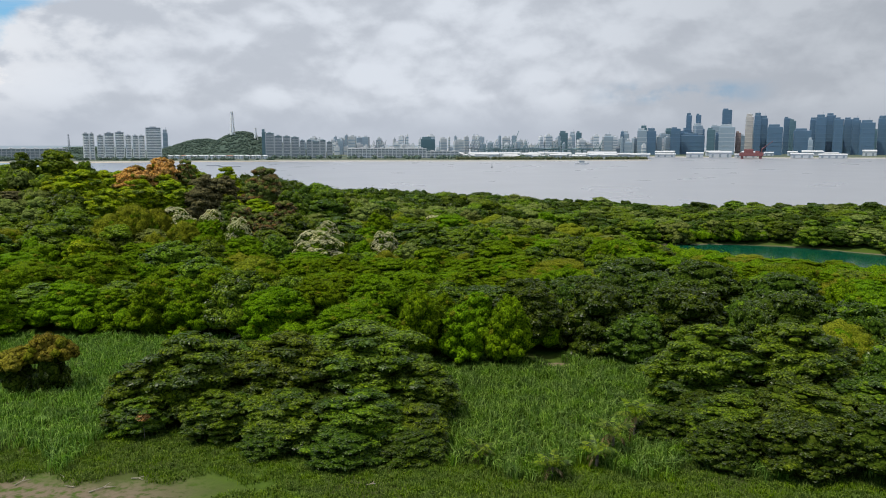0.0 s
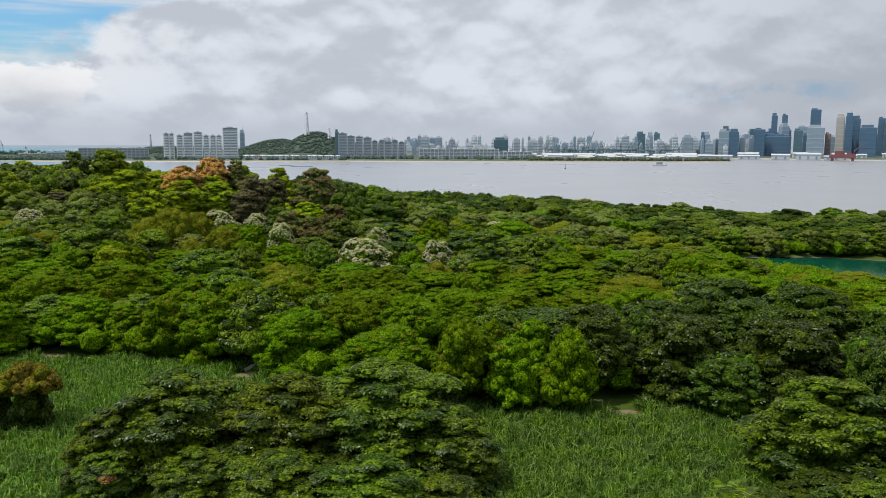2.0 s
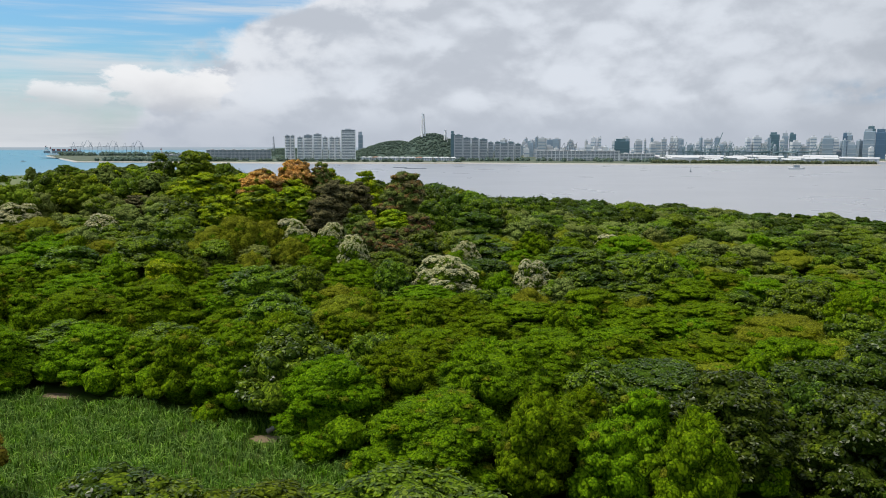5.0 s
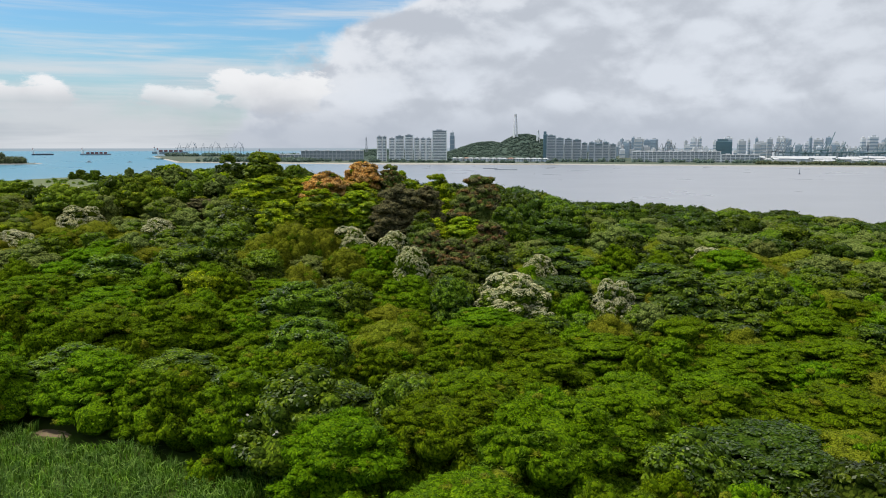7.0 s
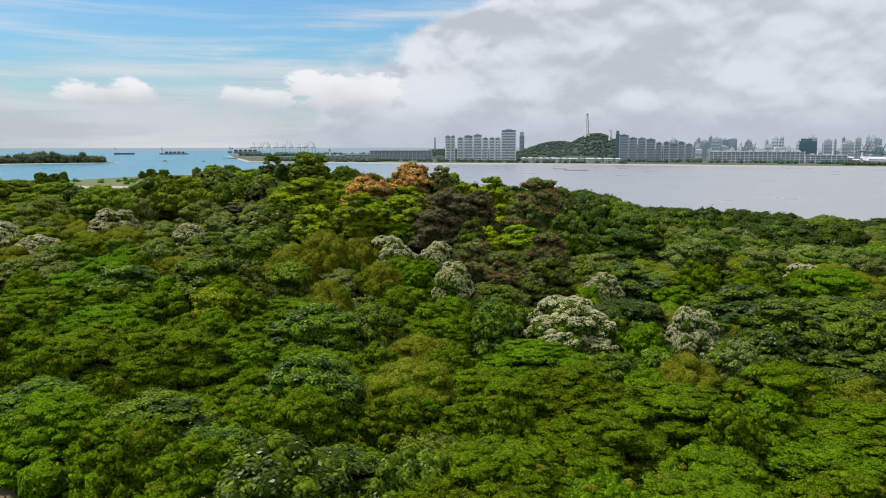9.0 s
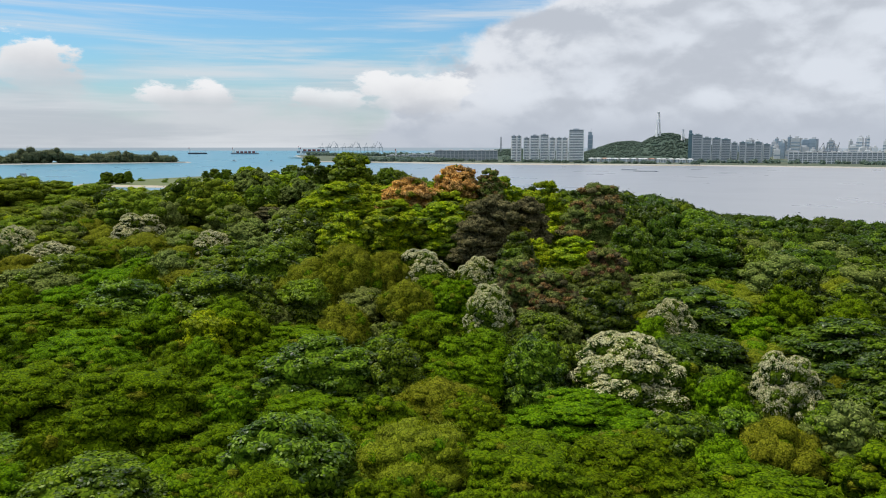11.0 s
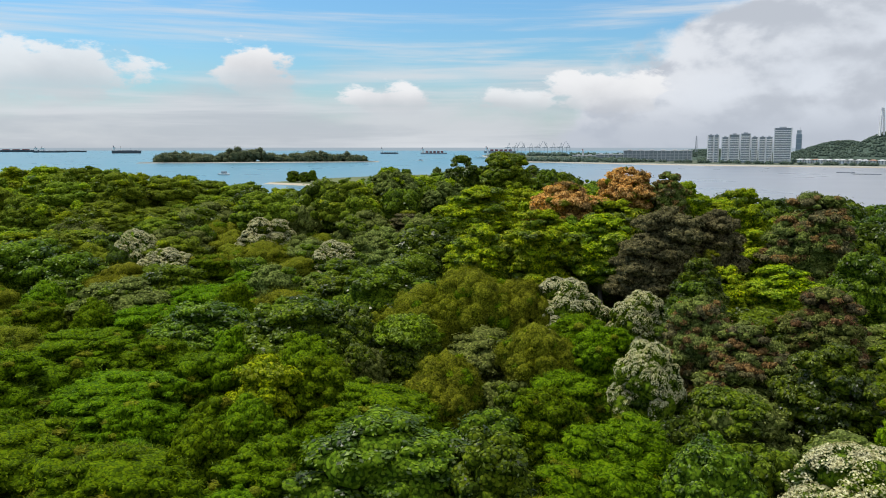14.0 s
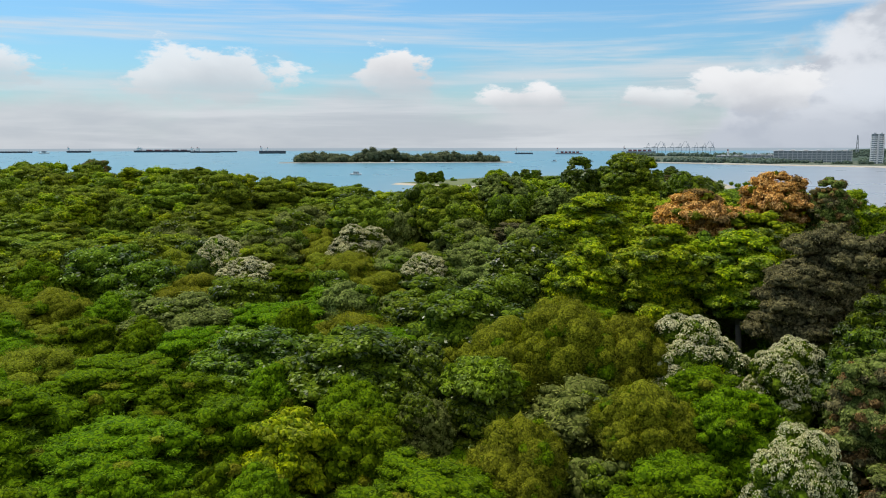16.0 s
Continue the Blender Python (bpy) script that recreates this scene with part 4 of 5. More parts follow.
# ---- reeds and grass ----
def blades(name, label, leaf, spots, height, width, per, seed, lean=0.45):
    """Tufts of arching blades, three joints each."""
    rng = np.random.default_rng(seed)
    base = np.repeat(spots, per, 0) + np.concatenate([rng.normal(size=(len(spots) * per, 2)) * 0.22, np.zeros((len(spots) * per, 1))], 1)
    n = len(base)
    a = rng.uniform(0, 6.283, n)
    way = np.stack([np.cos(a), np.sin(a), np.zeros(n)], 1)
    side = np.stack([-np.sin(a), np.cos(a), np.zeros(n)], 1) * (width * rng.uniform(0.7, 1.3, n))[:, None] * 0.5
    h = (height * rng.uniform(0.6, 1.15, n))[:, None]
    bend = rng.uniform(0.3, 1.2, n)[:, None] * lean
    up = np.array([[0, 0, 1.0]])
    p1 = base + up * h * 0.62 + way * h * bend * 0.25
    p2 = base + up * h * (1.0 - 0.28 * bend) + way * h * bend * 0.95
    v = np.stack([base - side, base + side, p1 + side, p1 - side, p2], 1).reshape(-1, 3)
    i = np.arange(n)[:, None] * 5
    me = mesh_np(name, v, i + np.array([[0, 1, 2, 3]]), i + np.array([[3, 2, 4]]), [LEAF[leaf]])
    return tagged(new(name, me), label, "grass", kind="stuff")


BARE = ((18.1, 123.7), (-37.7, 134.0), (-73.1, 141.2))


def spots_in(test, x0, x1, y0, y1, n, seed):
    rng = np.random.default_rng(seed)
    x, y = rng.uniform(x0, x1, n), rng.uniform(y0, y1, n)
    ok = np.array([test(a, b) and not any(math.hypot(a - px, b - py + 0.8) < 2.6 for px, py in BARE) for a, b in zip(x, y)])
    x, y = x[ok], y[ok]
    return np.stack([x, y, land(x, y)], 1)


def reed_right(x, y):
    return (y > 80 + 3 * math.sin(x * 0.5) if x > 1 else y > 106) and y < 127 + 3 * math.sin(x * 0.3)


def reed_left(x, y):
    return (y > 88 + 4 * math.sin(x * 0.35) + 0.1 * x if x < -41 else y > 108) and y < 140 + 1.5 * math.sin(x * 0.4)


blades("reeds", "tall pale green reeds filling a clearing", "reed", spots_in(reed_right, -22, 52, 78, 130, 11500, 21), 1.8, 0.10, 6, 22, 0.9)
blades("reeds", "tall pale green reeds beside the creeper-clad tree", "reed", spots_in(reed_left, -95, -18, 80, 142, 10300, 23), 1.7, 0.10, 6, 24, 0.9)
blades("grass", "rough yellowing grass at the edge of the sand", "grass", spots_in(lambda x, y: y > 78.5 + 1.5 * math.sin(x * 0.7) or x > -20 + 3 * math.sin(y), -52, 56, 71, 98, 26000, 25), 0.5, 0.07, 5, 26, 0.9)


# ---- small things in the clearing ----
def frond_mesh(length, droop):
    """A feather palm leaf: an arching rib with paired blades."""
    n = 15
    v, q, t = [], [], []
    for i in range(n):
        f = (i + 0.5) / n
        p = np.array([f * length, 0, math.sin(f * 1.9) * length * 0.34 - droop * f * f * length])
        w = length * 0.20 * math.sin(math.pi * min(1.0, f * 0.92 + 0.1)) + 0.04
        for s in (-1, 1):
            b = len(v)
            v += [p + np.array([-0.05, 0, 0]), p + np.array([0.07, 0, 0]), p + np.array([w * 0.55 + 0.05, s * w, -w * 0.45]), p + np.array([w * 0.45, s * w, -w * 0.48])]
            q.append((b, b + 1, b + 2, b + 3))
    for i in range(8):
        f0, f1 = i / 8.0, (i + 1) / 8.0
        b = len(v)
        for f in (f0, f1):
            z = math.sin(f * 1.9) * length * 0.34 - droop * f * f * length
            v += [np.array([f * length, -0.035, z]), np.array([f * length, 0.035, z])]
        q.append((b, b + 1, b + 3, b + 2))
    return mesh_np("frond", np.array(v), q, mats=[LEAF["broad"], LEAF["straw"]])


def palm(x, y, h, reach, seed, dry=1):
    rng = np.random.default_rng(seed)
    ob = tagged(new("coconut_palm"), "young coconut palm with arching fronds and a dry brown skirt", "palm", group="young palms in the reeds")
    ob.matrix_basis = pose(x, y, float(land(np.float64(x), np.float64(y))))
    bm = bmesh.new()
    add_tube(bm, (0, 0, -0.4), (0.1, 0.05, h * 0.5), 0.24, 0.17, 8)
    add_tube(bm, (0.1, 0.05, h * 0.5), (0.15, 0.0, h), 0.17, 0.13, 8)
    part("trunk", bm_mesh("trunk", bm, BARK, True), ob)
    green, dead = frond_mesh(reach, 0.35), frond_mesh(reach * 0.8, 1.15)
    dead.polygons.foreach_set("material_index", np.ones(len(dead.polygons), np.int32))
    for i in range(13):
        f = part("frond", green, ob)
        f.matrix_basis = pose(0.15, 0, h, 0, rng.uniform(-38, 12), i * 137.5)
    for i in range(2 + dry):
        f = part("dry_frond", dead, ob, "hanging dry brown frond")
        f.matrix_basis = pose(0.15, 0, h - 0.2, 0, 20, i * 104 + rng.uniform(0, 40))


palm(19.5, 86, 2.6, 2.8, 71, 2)
palm(23.0, 90, 3.4, 3.0, 72)
palm(11.5, 79, 1.4, 2.4, 73, 2)
palm(17.0, 82.5, 1.8, 2.4, 74)
palm(4.0, 84, 1.2, 2.2, 75)


def driftwood(x, y, turn, length, seed):
    rng = np.random.default_rng(seed)
    ob = tagged(new("driftwood"), "bleached forked driftwood branch lying on the sand", "driftwood", group="driftwood on the sand")
    z = float(land(np.float64(x), np.float64(y)))
    ob.matrix_basis = pose(x, y, z + 0.08, 0, 0, turn)
    bm = bmesh.new()
    a, b, c = Vector((0, 0, 0)), Vector((length * 0.55, length * 0.06, 0.1)), Vector((length, -length * 0.08, 0.02))
    add_tube(bm, a, b, 0.07, 0.05, 6)
    add_tube(bm, b, c, 0.05, 0.02, 6)
    part("limb", bm_mesh("limb", bm, BLEACHED, True), ob)
    bm = bmesh.new()
    add_tube(bm, b, b + Vector((length * 0.3, length * rng.uniform(0.15, 0.3), 0.15)), 0.05, 0.02, 5)
    part("fork", bm_mesh("fork", bm, BLEACHED, True), ob)


BLEACHED = plain_mat("bleached_wood", (0.30, 0.26, 0.20), 0.9, scale=5.0, grain=0.3, bump=0.5)
for dx, dy, dt, dl in ((-36, 75.2, 35, 2.6), (-33, 78.6, -15, 1.5), (-40, 78.2, 110, 1.3), (-44.5, 77, 60, 1.7), (-38, 76.4, 170, 1.1), (-8, 77, 15, 1.2)):
    driftwood(dx, dy, dt, dl, 500 + int(abs(dx * 3 + dy)))


def fallen_log(x, y, turn):
    ob = tagged(new("fallen_log"), "pale fallen trunk leaning at the edge of the reeds", "log")
    ob.matrix_basis = pose(x, y, 3.0, 0, -28, turn)
    bm = bmesh.new()
    add_tube(bm, (-2.0, 0, 0), (1.6, 0, 0), 0.34, 0.26, 10)
    add_tube(bm, (1.6, 0, 0), (2.6, 0.3, 0.1), 0.26, 0.12, 8)
    part("trunk", bm_mesh("trunk", bm, BLEACHED, True), ob)
    bm = bmesh.new()
    add_tube(bm, (0.6, 0, 0.1), (1.4, -0.7, 0.7), 0.12, 0.05, 6)
    part("stub", bm_mesh("stub", bm, BLEACHED, True), ob)


fallen_log(-37.0, 136.5, 25)


def clearing(name, label, x, y, rx, ry, mat, seed):
    """A bare patch a hand's width above the ground."""
    rng = np.random.default_rng(seed)
    bm = bmesh.new()
    ring = []
    for i in range(28):
        a = i * 6.283 / 28
        k = rng.uniform(0.75, 1.15)
        px, py = x + math.cos(a) * rx * k, y + math.sin(a) * ry * k
        ring.append(bm.verts.new((px, py, float(land(np.float64(px), np.float64(py))) + 0.02)))
    mid = bm.verts.new((x, y, float(land(np.float64(x), np.float64(y))) + 0.22))
    for i in range(28):
        bm.faces.new((ring[i], ring[(i + 1) % 28], mid))
    return tagged(new(name, bm_mesh(name, bm, mat, True)), label, "ground", kind="structure")


clearing("ground_bare", "bare sandy earth under the mangrove edge", 18.1, 123.7, 2.4, 1.1, EARTH, 81)
clearing("ground_bare", "bare sandy earth beside the fallen log", -37.7, 134.0, 2.2, 1.2, EARTH, 82)
clearing("ground_bare", "bare sandy earth at the edge of the thicket", -73.1, 141.2, 2.6, 1.1, EARTH, 83)

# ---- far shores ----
# walls and window bands kept pale, the haze of distance mixed into their colour
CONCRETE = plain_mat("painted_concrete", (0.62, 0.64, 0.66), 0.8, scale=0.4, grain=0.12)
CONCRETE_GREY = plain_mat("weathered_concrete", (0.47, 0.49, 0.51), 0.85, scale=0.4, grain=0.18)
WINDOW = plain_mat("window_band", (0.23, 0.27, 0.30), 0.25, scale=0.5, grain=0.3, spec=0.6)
GLASS = {
    "blue": plain_mat("blue_curtain_wall", (0.075, 0.140, 0.215), 0.3, scale=0.05, grain=0.25, spec=0.6),
    "teal": plain_mat("teal_curtain_wall", (0.080, 0.150, 0.180), 0.3, scale=0.05, grain=0.25, spec=0.6),
    "pale": plain_mat("pale_curtain_wall", (0.26, 0.33, 0.39), 0.4, scale=0.05, grain=0.2),
    "rust": plain_mat("brown_cladding", (0.23, 0.17, 0.16), 0.7, scale=0.05),
    "sand": plain_mat("beige_cladding", (0.46, 0.43, 0.40), 0.7, scale=0.05)}
BAND = {
    "blue": plain_mat("blue_spandrel", (0.095, 0.165, 0.240), 0.5, scale=0.1),
    "teal": plain_mat("teal_spandrel", (0.105, 0.180, 0.210), 0.5, scale=0.1),
    "pale": plain_mat("pale_spandrel", (0.38, 0.43, 0.47), 0.6, scale=0.1),
    "rust": plain_mat("brown_spandrel", (0.28, 0.22, 0.20), 0.7, scale=0.1),
    "sand": plain_mat("beige_spandrel", (0.52, 0.49, 0.45), 0.7, scale=0.1)}
ROOF_WHITE = plain_mat("white_roof", (0.50, 0.51, 0.52), 0.7, scale=0.2)
ROOF_TILE = plain_mat("clay_roof", (0.36, 0.20, 0.14), 0.8, scale=0.4)
STEEL_TEAL = plain_mat("teal_steel", (0.12, 0.20, 0.22), 0.6, scale=0.4)
STEEL_GREY = plain_mat("grey_steel", (0.26, 0.29, 0.32), 0.6, scale=0.4)
STEEL_RED = plain_mat("red_steel", (0.20, 0.07, 0.07), 0.6, scale=0.4)
HULL_DARK = plain_mat("dark_hull", (0.07, 0.08, 0.10), 0.5, scale=0.2)
HULL_WHITE = plain_mat("white_hull", (0.80, 0.80, 0.80), 0.4, scale=0.4)
FAR_LAND = plain_mat("far_land", (0.075, 0.095, 0.055), 0.95, scale=0.05, grain=0.4)
STONE = plain_mat("sea_wall_stone", (0.36, 0.34, 0.31), 0.9, scale=0.5, grain=0.3)


def slab(name, label, pts, z0, z1, mat, edge=None, category="shore"):
    """Flat land with a sloping edge into the sea."""
    bm = bmesh.new()
    n = len(pts)
    mx, my = sum(p[0] for p in pts) / n, sum(p[1] for p in pts) / n
    top = [bm.verts.new((x, y, z1)) for x, y in pts]
    low = []
    for x, y in pts:
        d = math.hypot(x - mx, y - my)
        low.append(bm.verts.new((x + (x - mx) / d * 9, y + (y - my) / d * 9, z0)))
    bm.faces.new(top)
    for i in range(n):
        j = (i + 1) % n
        bm.faces.new((low[i], low[j], top[j], top[i])).material_index = 1
    bmesh.ops.recalc_face_normals(bm, faces=bm.faces)
    me = bm_mesh(name, bm, mat)
    me.materials.append(edge or SAND)
    return tagged(new(name, me), label, category, kind="structure")


slab("ground_far_shore", "flat built-up shore with a pale beach across the bay",
     [(-1120, 1440), (-945, 1462), (-830, 1470), (-690, 1482), (-560, 1515), (-330, 1568), (18, 1570), (300, 1600), (430, 1640), (470, 1900), (300, 2900), (-1100, 2900), (-1750, 2300), (-1800, 2140)], -1.0, 2.2, FAR_LAND, STONE)
slab("ground_beach", "narrow pale beach below the waterfront flats", [(-1116, 1430), (-945, 1451), (-830, 1459), (-690, 1470), (-560, 1503), (-330, 1556), (-330, 1570), (-560, 1518), (-690, 1485), (-830, 1473), (-945, 1465), (-1118, 1444)], -0.4, 1.0, SAND)
slab("ground_city", "flat reclaimed quayside below the city towers", [(470, 2010), (600, 1990), (760, 1880), (880, 1850), (1500, 1790), (2600, 1900), (2600, 3200), (300, 2950)], -1.0, 2.2, FAR_LAND, STONE)
slab("ground_spit", "low grassy spit with a sandy edge across the channel", [(-655, 556), (-600, 566), (-520, 596), (-430, 586), (-395, 640), (-440, 760), (-540, 870), (-640, 880), (-705, 770), (-690, 650)], -0.6, 1.5, LAWN)
slab("ground_islet", "rocky foot of a wooded island", [(-1546, 830), (-1520, 860), (-1440, 985), (-1300, 1230), (-1320, 1260), (-1400, 1230), (-1520, 1060), (-1580, 900)], -0.6, 1.8, FAR_LAND, STONE)


def storeys(parent, name, mat, w, d, h, step, deep, thick):
    bm = bmesh.new()
    add_box(bm, -w / 2 - deep, w / 2 + deep, -d / 2 - deep, d / 2 + deep, 0, thick)
    me = bm_mesh(name, bm, mat)
    for i in range(1, int(h / step)):
        part(name, me, parent).location = (0, 0, i * step)


def block_body(parent, name, mat, w, d, h, bevel=0.6):
    bm = bmesh.new()
    add_box(bm, -w / 2, w / 2, -d / 2, d / 2, -1, h, bevel)
    return part(name, bm_mesh(name, bm, mat), parent)


def piers(parent, mat, w, d, h, count):
    bm = bmesh.new()
    add_box(bm, -0.7, 0.7, -d / 2 - 1.7, -d / 2 + 0.5, 0, h + 1.0)
    me = bm_mesh("pier", bm, mat)
    for i in range(count):
        part("pier", me, parent).location = (-w / 2 + w * i / (count - 1), 0, 0)


def rounded_slab(w, d, h0, h1, bow=0.0):
    """A storey's slab whose long fronts bow outwards."""
    bm = bmesh.new()
    n = 8 if bow else 1
    edge = [(-w / 2 + w * i / n, -d / 2 - bow * (1 - (2.0 * i / n - 1) ** 2)) for i in range(n + 1)]
    ring = edge + [(-px, -py) for px, py in edge]
    lo, hi = [bm.verts.new((px, py, h0)) for px, py in ring], [bm.verts.new((px, py, h1)) for px, py in ring]
    for i in range(len(ring)):
        j = (i + 1) % len(ring)
        bm.faces.new((lo[i], lo[j], hi[j], hi[i]))
    bm.faces.new(hi)
    bm.faces.new(lo[::-1])
    return bm


def flats(x, y, w, d, h, turn, bow=3.0, pale=True):
    """A tower of flats: dark glazing, a pale curved balcony on each storey, party walls and a stepped roof."""
    ob = tagged(new("apartment_tower"), "pale waterfront apartment tower with stacked balconies" if pale else "grey-green waterfront block with recessed balconies", "apartment building", group="waterfront flats")
    ob.matrix_basis = pose(x, y, 2.2, 0, 0, turn)
    w = w - 1.6
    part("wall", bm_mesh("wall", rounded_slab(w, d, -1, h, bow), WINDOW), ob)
    me = bm_mesh("balcony", rounded_slab(w + 2.0, d + 2.4, 0, 1.5 if pale else 1.2, bow), HULL_WHITE if pale else CONCRETE_GREY)
    for i in range(1, int(h / 3.4)):
        part("balcony", me, ob).location = (0, 0, i * 3.4)
    bm = bmesh.new()
    add_box(bm, -0.8, 0.8, -d / 2 - 1.5, d / 2 + 1.5, 0, h + 0.6)
    me = bm_mesh("party_wall", bm, HULL_WHITE if pale else CONCRETE_GREY)
    for f in (-1, 1):
        part("party_wall", me, ob).location = (f * (w / 2 + 0.3), 0, 0)
    roof = part("roof", bm_mesh("roof", rounded_slab(w + 1.6, d + 1.6, h - 0.4, h + 1.0, bow), WINDOW if pale else STEEL_TEAL), ob)
    bm = bmesh.new()
    add_box(bm, -w * 0.25, w * 0.2, -d * 0.25, d * 0.25, h + 1.0, h + 3.6, 0.2)
    part("lift_house", bm_mesh("lift_house", bm, CONCRETE_GREY), roof)


def terrace(x, y, w, d, h, turn):
    ob = tagged(new("long_block"), "long low white waterfront block with open storeys", "building", group="long low blocks")
    ob.matrix_basis = pose(x, y, 2.2, 0, 0, turn)
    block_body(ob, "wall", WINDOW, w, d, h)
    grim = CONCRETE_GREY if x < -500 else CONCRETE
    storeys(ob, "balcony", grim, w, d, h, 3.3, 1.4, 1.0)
    piers(ob, grim, w, d, h, max(4, int(w / 8)))
    bm = bmesh.new()
    add_box(bm, -w / 2 - 1.5, w / 2 + 1.5, -d / 2 - 1.5, d / 2 + 1.5, h - 0.4, h + 1.0, 0.2)
    for i in range(max(2, int(w / 22))):
        cx = -w / 2 + (i + 0.5) * w / max(2, int(w / 22))
        add_box(bm, cx - 4, cx + 4, -4, 4, h + 1.0, h + 3.0, 0.3)
    part("roof", bm_mesh("roof", bm, ROOF_WHITE), ob)


def block(x, y, w, d, h, turn):
    ob = tagged(new("housing_block"), "distant pale grey housing block", "building", group="distant housing blocks")
    ob.matrix_basis = pose(x, y, 2.2, 0, 0, turn)
    h *= 0.74
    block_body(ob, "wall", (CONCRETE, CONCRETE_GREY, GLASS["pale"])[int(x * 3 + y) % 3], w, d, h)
    storeys(ob, "window", GLASS["pale"], w, d, h, 8.0, 0.25, 3.2)
    bm = bmesh.new()
    add_box(bm, -w * 0.2, w * 0.25, -d * 0.2, d * 0.2, h, h + 4, 0.3)
    part("roof", bm_mesh("roof", bm, CONCRETE_GREY), ob)


def glass_tower(x, y, w, d, h, turn, tone):
    words = {"blue": "dark blue glass office tower in the city", "teal": "blue-green glass tower in the city", "pale": "pale glass tower in the city", "rust": "brown-clad tower in the city", "sand": "beige residential tower in the city"}
    ob = tagged(new("office_tower"), words[tone], "skyscraper", group="city towers")
    ob.matrix_basis = pose(x, y, 2.2, 0, 0, turn)
    block_body(ob, "wall", GLASS[tone], w, d, h, 1.0)
    storeys(ob, "storey", BAND[tone], w, d, h, 12.0, 0.4, 2.0)
    bm = bmesh.new()
    s = (int(x * 7) % 5) / 5.0
    add_box(bm, -w * 0.42, w * (0.1 + 0.3 * s), -d * 0.4, d * 0.4, h, h + 4 + 5 * s, 0.5)
    roof = part("roof", bm_mesh("roof", bm, BAND[tone]), ob)
    if s > 0.5:
        bm = bmesh.new()
        add_tube(bm, (w * 0.1, 0, h), (w * 0.1, 0, h + 14), 0.7, 0.3)
        part("antenna", bm_mesh("antenna", bm, STEEL_GREY), roof)


def shed(x, y, w, d, h, turn):
    ob = tagged(new("warehouse"), "low pale quayside warehouse with a pitched roof", "warehouse", group="quayside sheds")
    ob.matrix_basis = pose(x, y, 2.2, 0, 0, turn)
    h = max(6.0, h)
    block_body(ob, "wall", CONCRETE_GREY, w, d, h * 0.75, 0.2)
    bm = bmesh.new()
    a = [bm.verts.new(p) for p in ((-w / 2 - 1, -d / 2 - 1, h * 0.75), (w / 2 + 1, -d / 2 - 1, h * 0.75), (w / 2 + 1, 0, h), (-w / 2 - 1, 0, h), (w / 2 + 1, d / 2 + 1, h * 0.75), (-w / 2 - 1, d / 2 + 1, h * 0.75))]
    for f in ((0, 1, 2, 3), (3, 2, 4, 5), (1, 4, 2), (0, 3, 5), (0, 5, 4, 1)):
        bm.faces.new([a[i] for i in f])
    part("roof", bm_mesh("roof", bm, ROOF_WHITE if int(x) % 3 else CONCRETE_GREY), ob)
    bm = bmesh.new()
    add_box(bm, -2.2, 2.2, -0.15, 0.15, 0, h * 0.5)
    me = bm_mesh("door", bm, WINDOW)
    for i in range(max(2, int(w / 14))):
        part("door", me, ob).location = (-w / 2 + (i + 0.5) * w / max(2, int(w / 14)), -d / 2 - 0.1, 0)


# waterfront flats
flats(-749, 1653, 12, 22, 53, 25)
flats(-739, 1658, 9, 22, 53, 24)
flats(-724, 1664, 13, 22, 49, 24)
flats(-708, 1671, 19, 22, 54, 23)
flats(-689, 1679, 18, 22, 56, 22)
flats(-673, 1685, 12, 22, 49, 22)
flats(-660, 1691, 12, 22, 49, 21)
flats(-648, 1695, 12, 22, 49, 21)
flats(-622, 1694, 31, 26, 66, 20, 0.0)
glass_tower(-698, 1981, 12, 20, 60, 19, "pale")
glass_tower(-399, 1757, 9, 20, 59, 12, "teal")
flats(-387, 1762, 19, 24, 55, 12, 0.0, False)
flats(-369, 1766, 17, 24, 49, 12, 0.0, False)
flats(-351, 1770, 16, 24, 48, 11, 0.0, False)
flats(-333, 1773, 18, 24, 46, 11, 0.0, False)
flats(-317, 1777, 12, 24, 39, 10, 0.0, False)
flats(-302, 1779, 12, 24, 40, 10, 0.0, False)
flats(-287, 1781, 17, 24, 37, 9, 0.0, False)
flats(-272, 1783, 13, 24, 40, 8, 0.0, False)
flats(-257, 1785, 13, 24, 36, 8, 0.0, False)
# long low blocks
terrace(-880, 1676, 141, 18, 22, 27)
terrace(-1023, 1716, 66, 15, 12, 30)
terrace(-1111, 1738, 55, 15, 9, 34)
terrace(-128, 1800, 178, 18, 21, 4)
terrace(0, 1804, 73, 18, 15, 0)
# port sheds
shed(97, 1898, 68, 30, 12, -3)
shed(168, 1892, 61, 30, 9, -5)
shed(256, 1883, 101, 30, 12, -8)
shed(324, 1872, 32, 30, 7, -10)
shed(377, 1862, 66, 30, 14, -11)
shed(450, 1846, 71, 30, 10, -14)
# distant housing blocks
block(-307, 2280, 15, 22, 32, 8)
block(-274, 2284, 26, 22, 31, 7)
block(-246, 2287, 26, 22, 42, 6)
block(-253, 2688, 31, 22, 33, 5)
block(-166, 2294, 26, 22, 31, 4)
block(-165, 2695, 17, 22, 22, 4)
block(-104, 2298, 12, 22, 30, 2)
block(-88, 2298, 12, 22, 41, 2)
block(-60, 2499, 29, 22, 32, 1)
block(-7, 2700, 31, 22, 27, 0)
block(38, 2300, 15, 22, 24, -1)
block(59, 2499, 16, 22, 35, -1)
block(103, 2498, 22, 22, 37, -2)
block(142, 2496, 29, 22, 32, -3)
block(183, 2694, 23, 22, 18, -4)
block(212, 2692, 23, 22, 18, -4)
block(234, 2690, 17, 22, 30, -5)
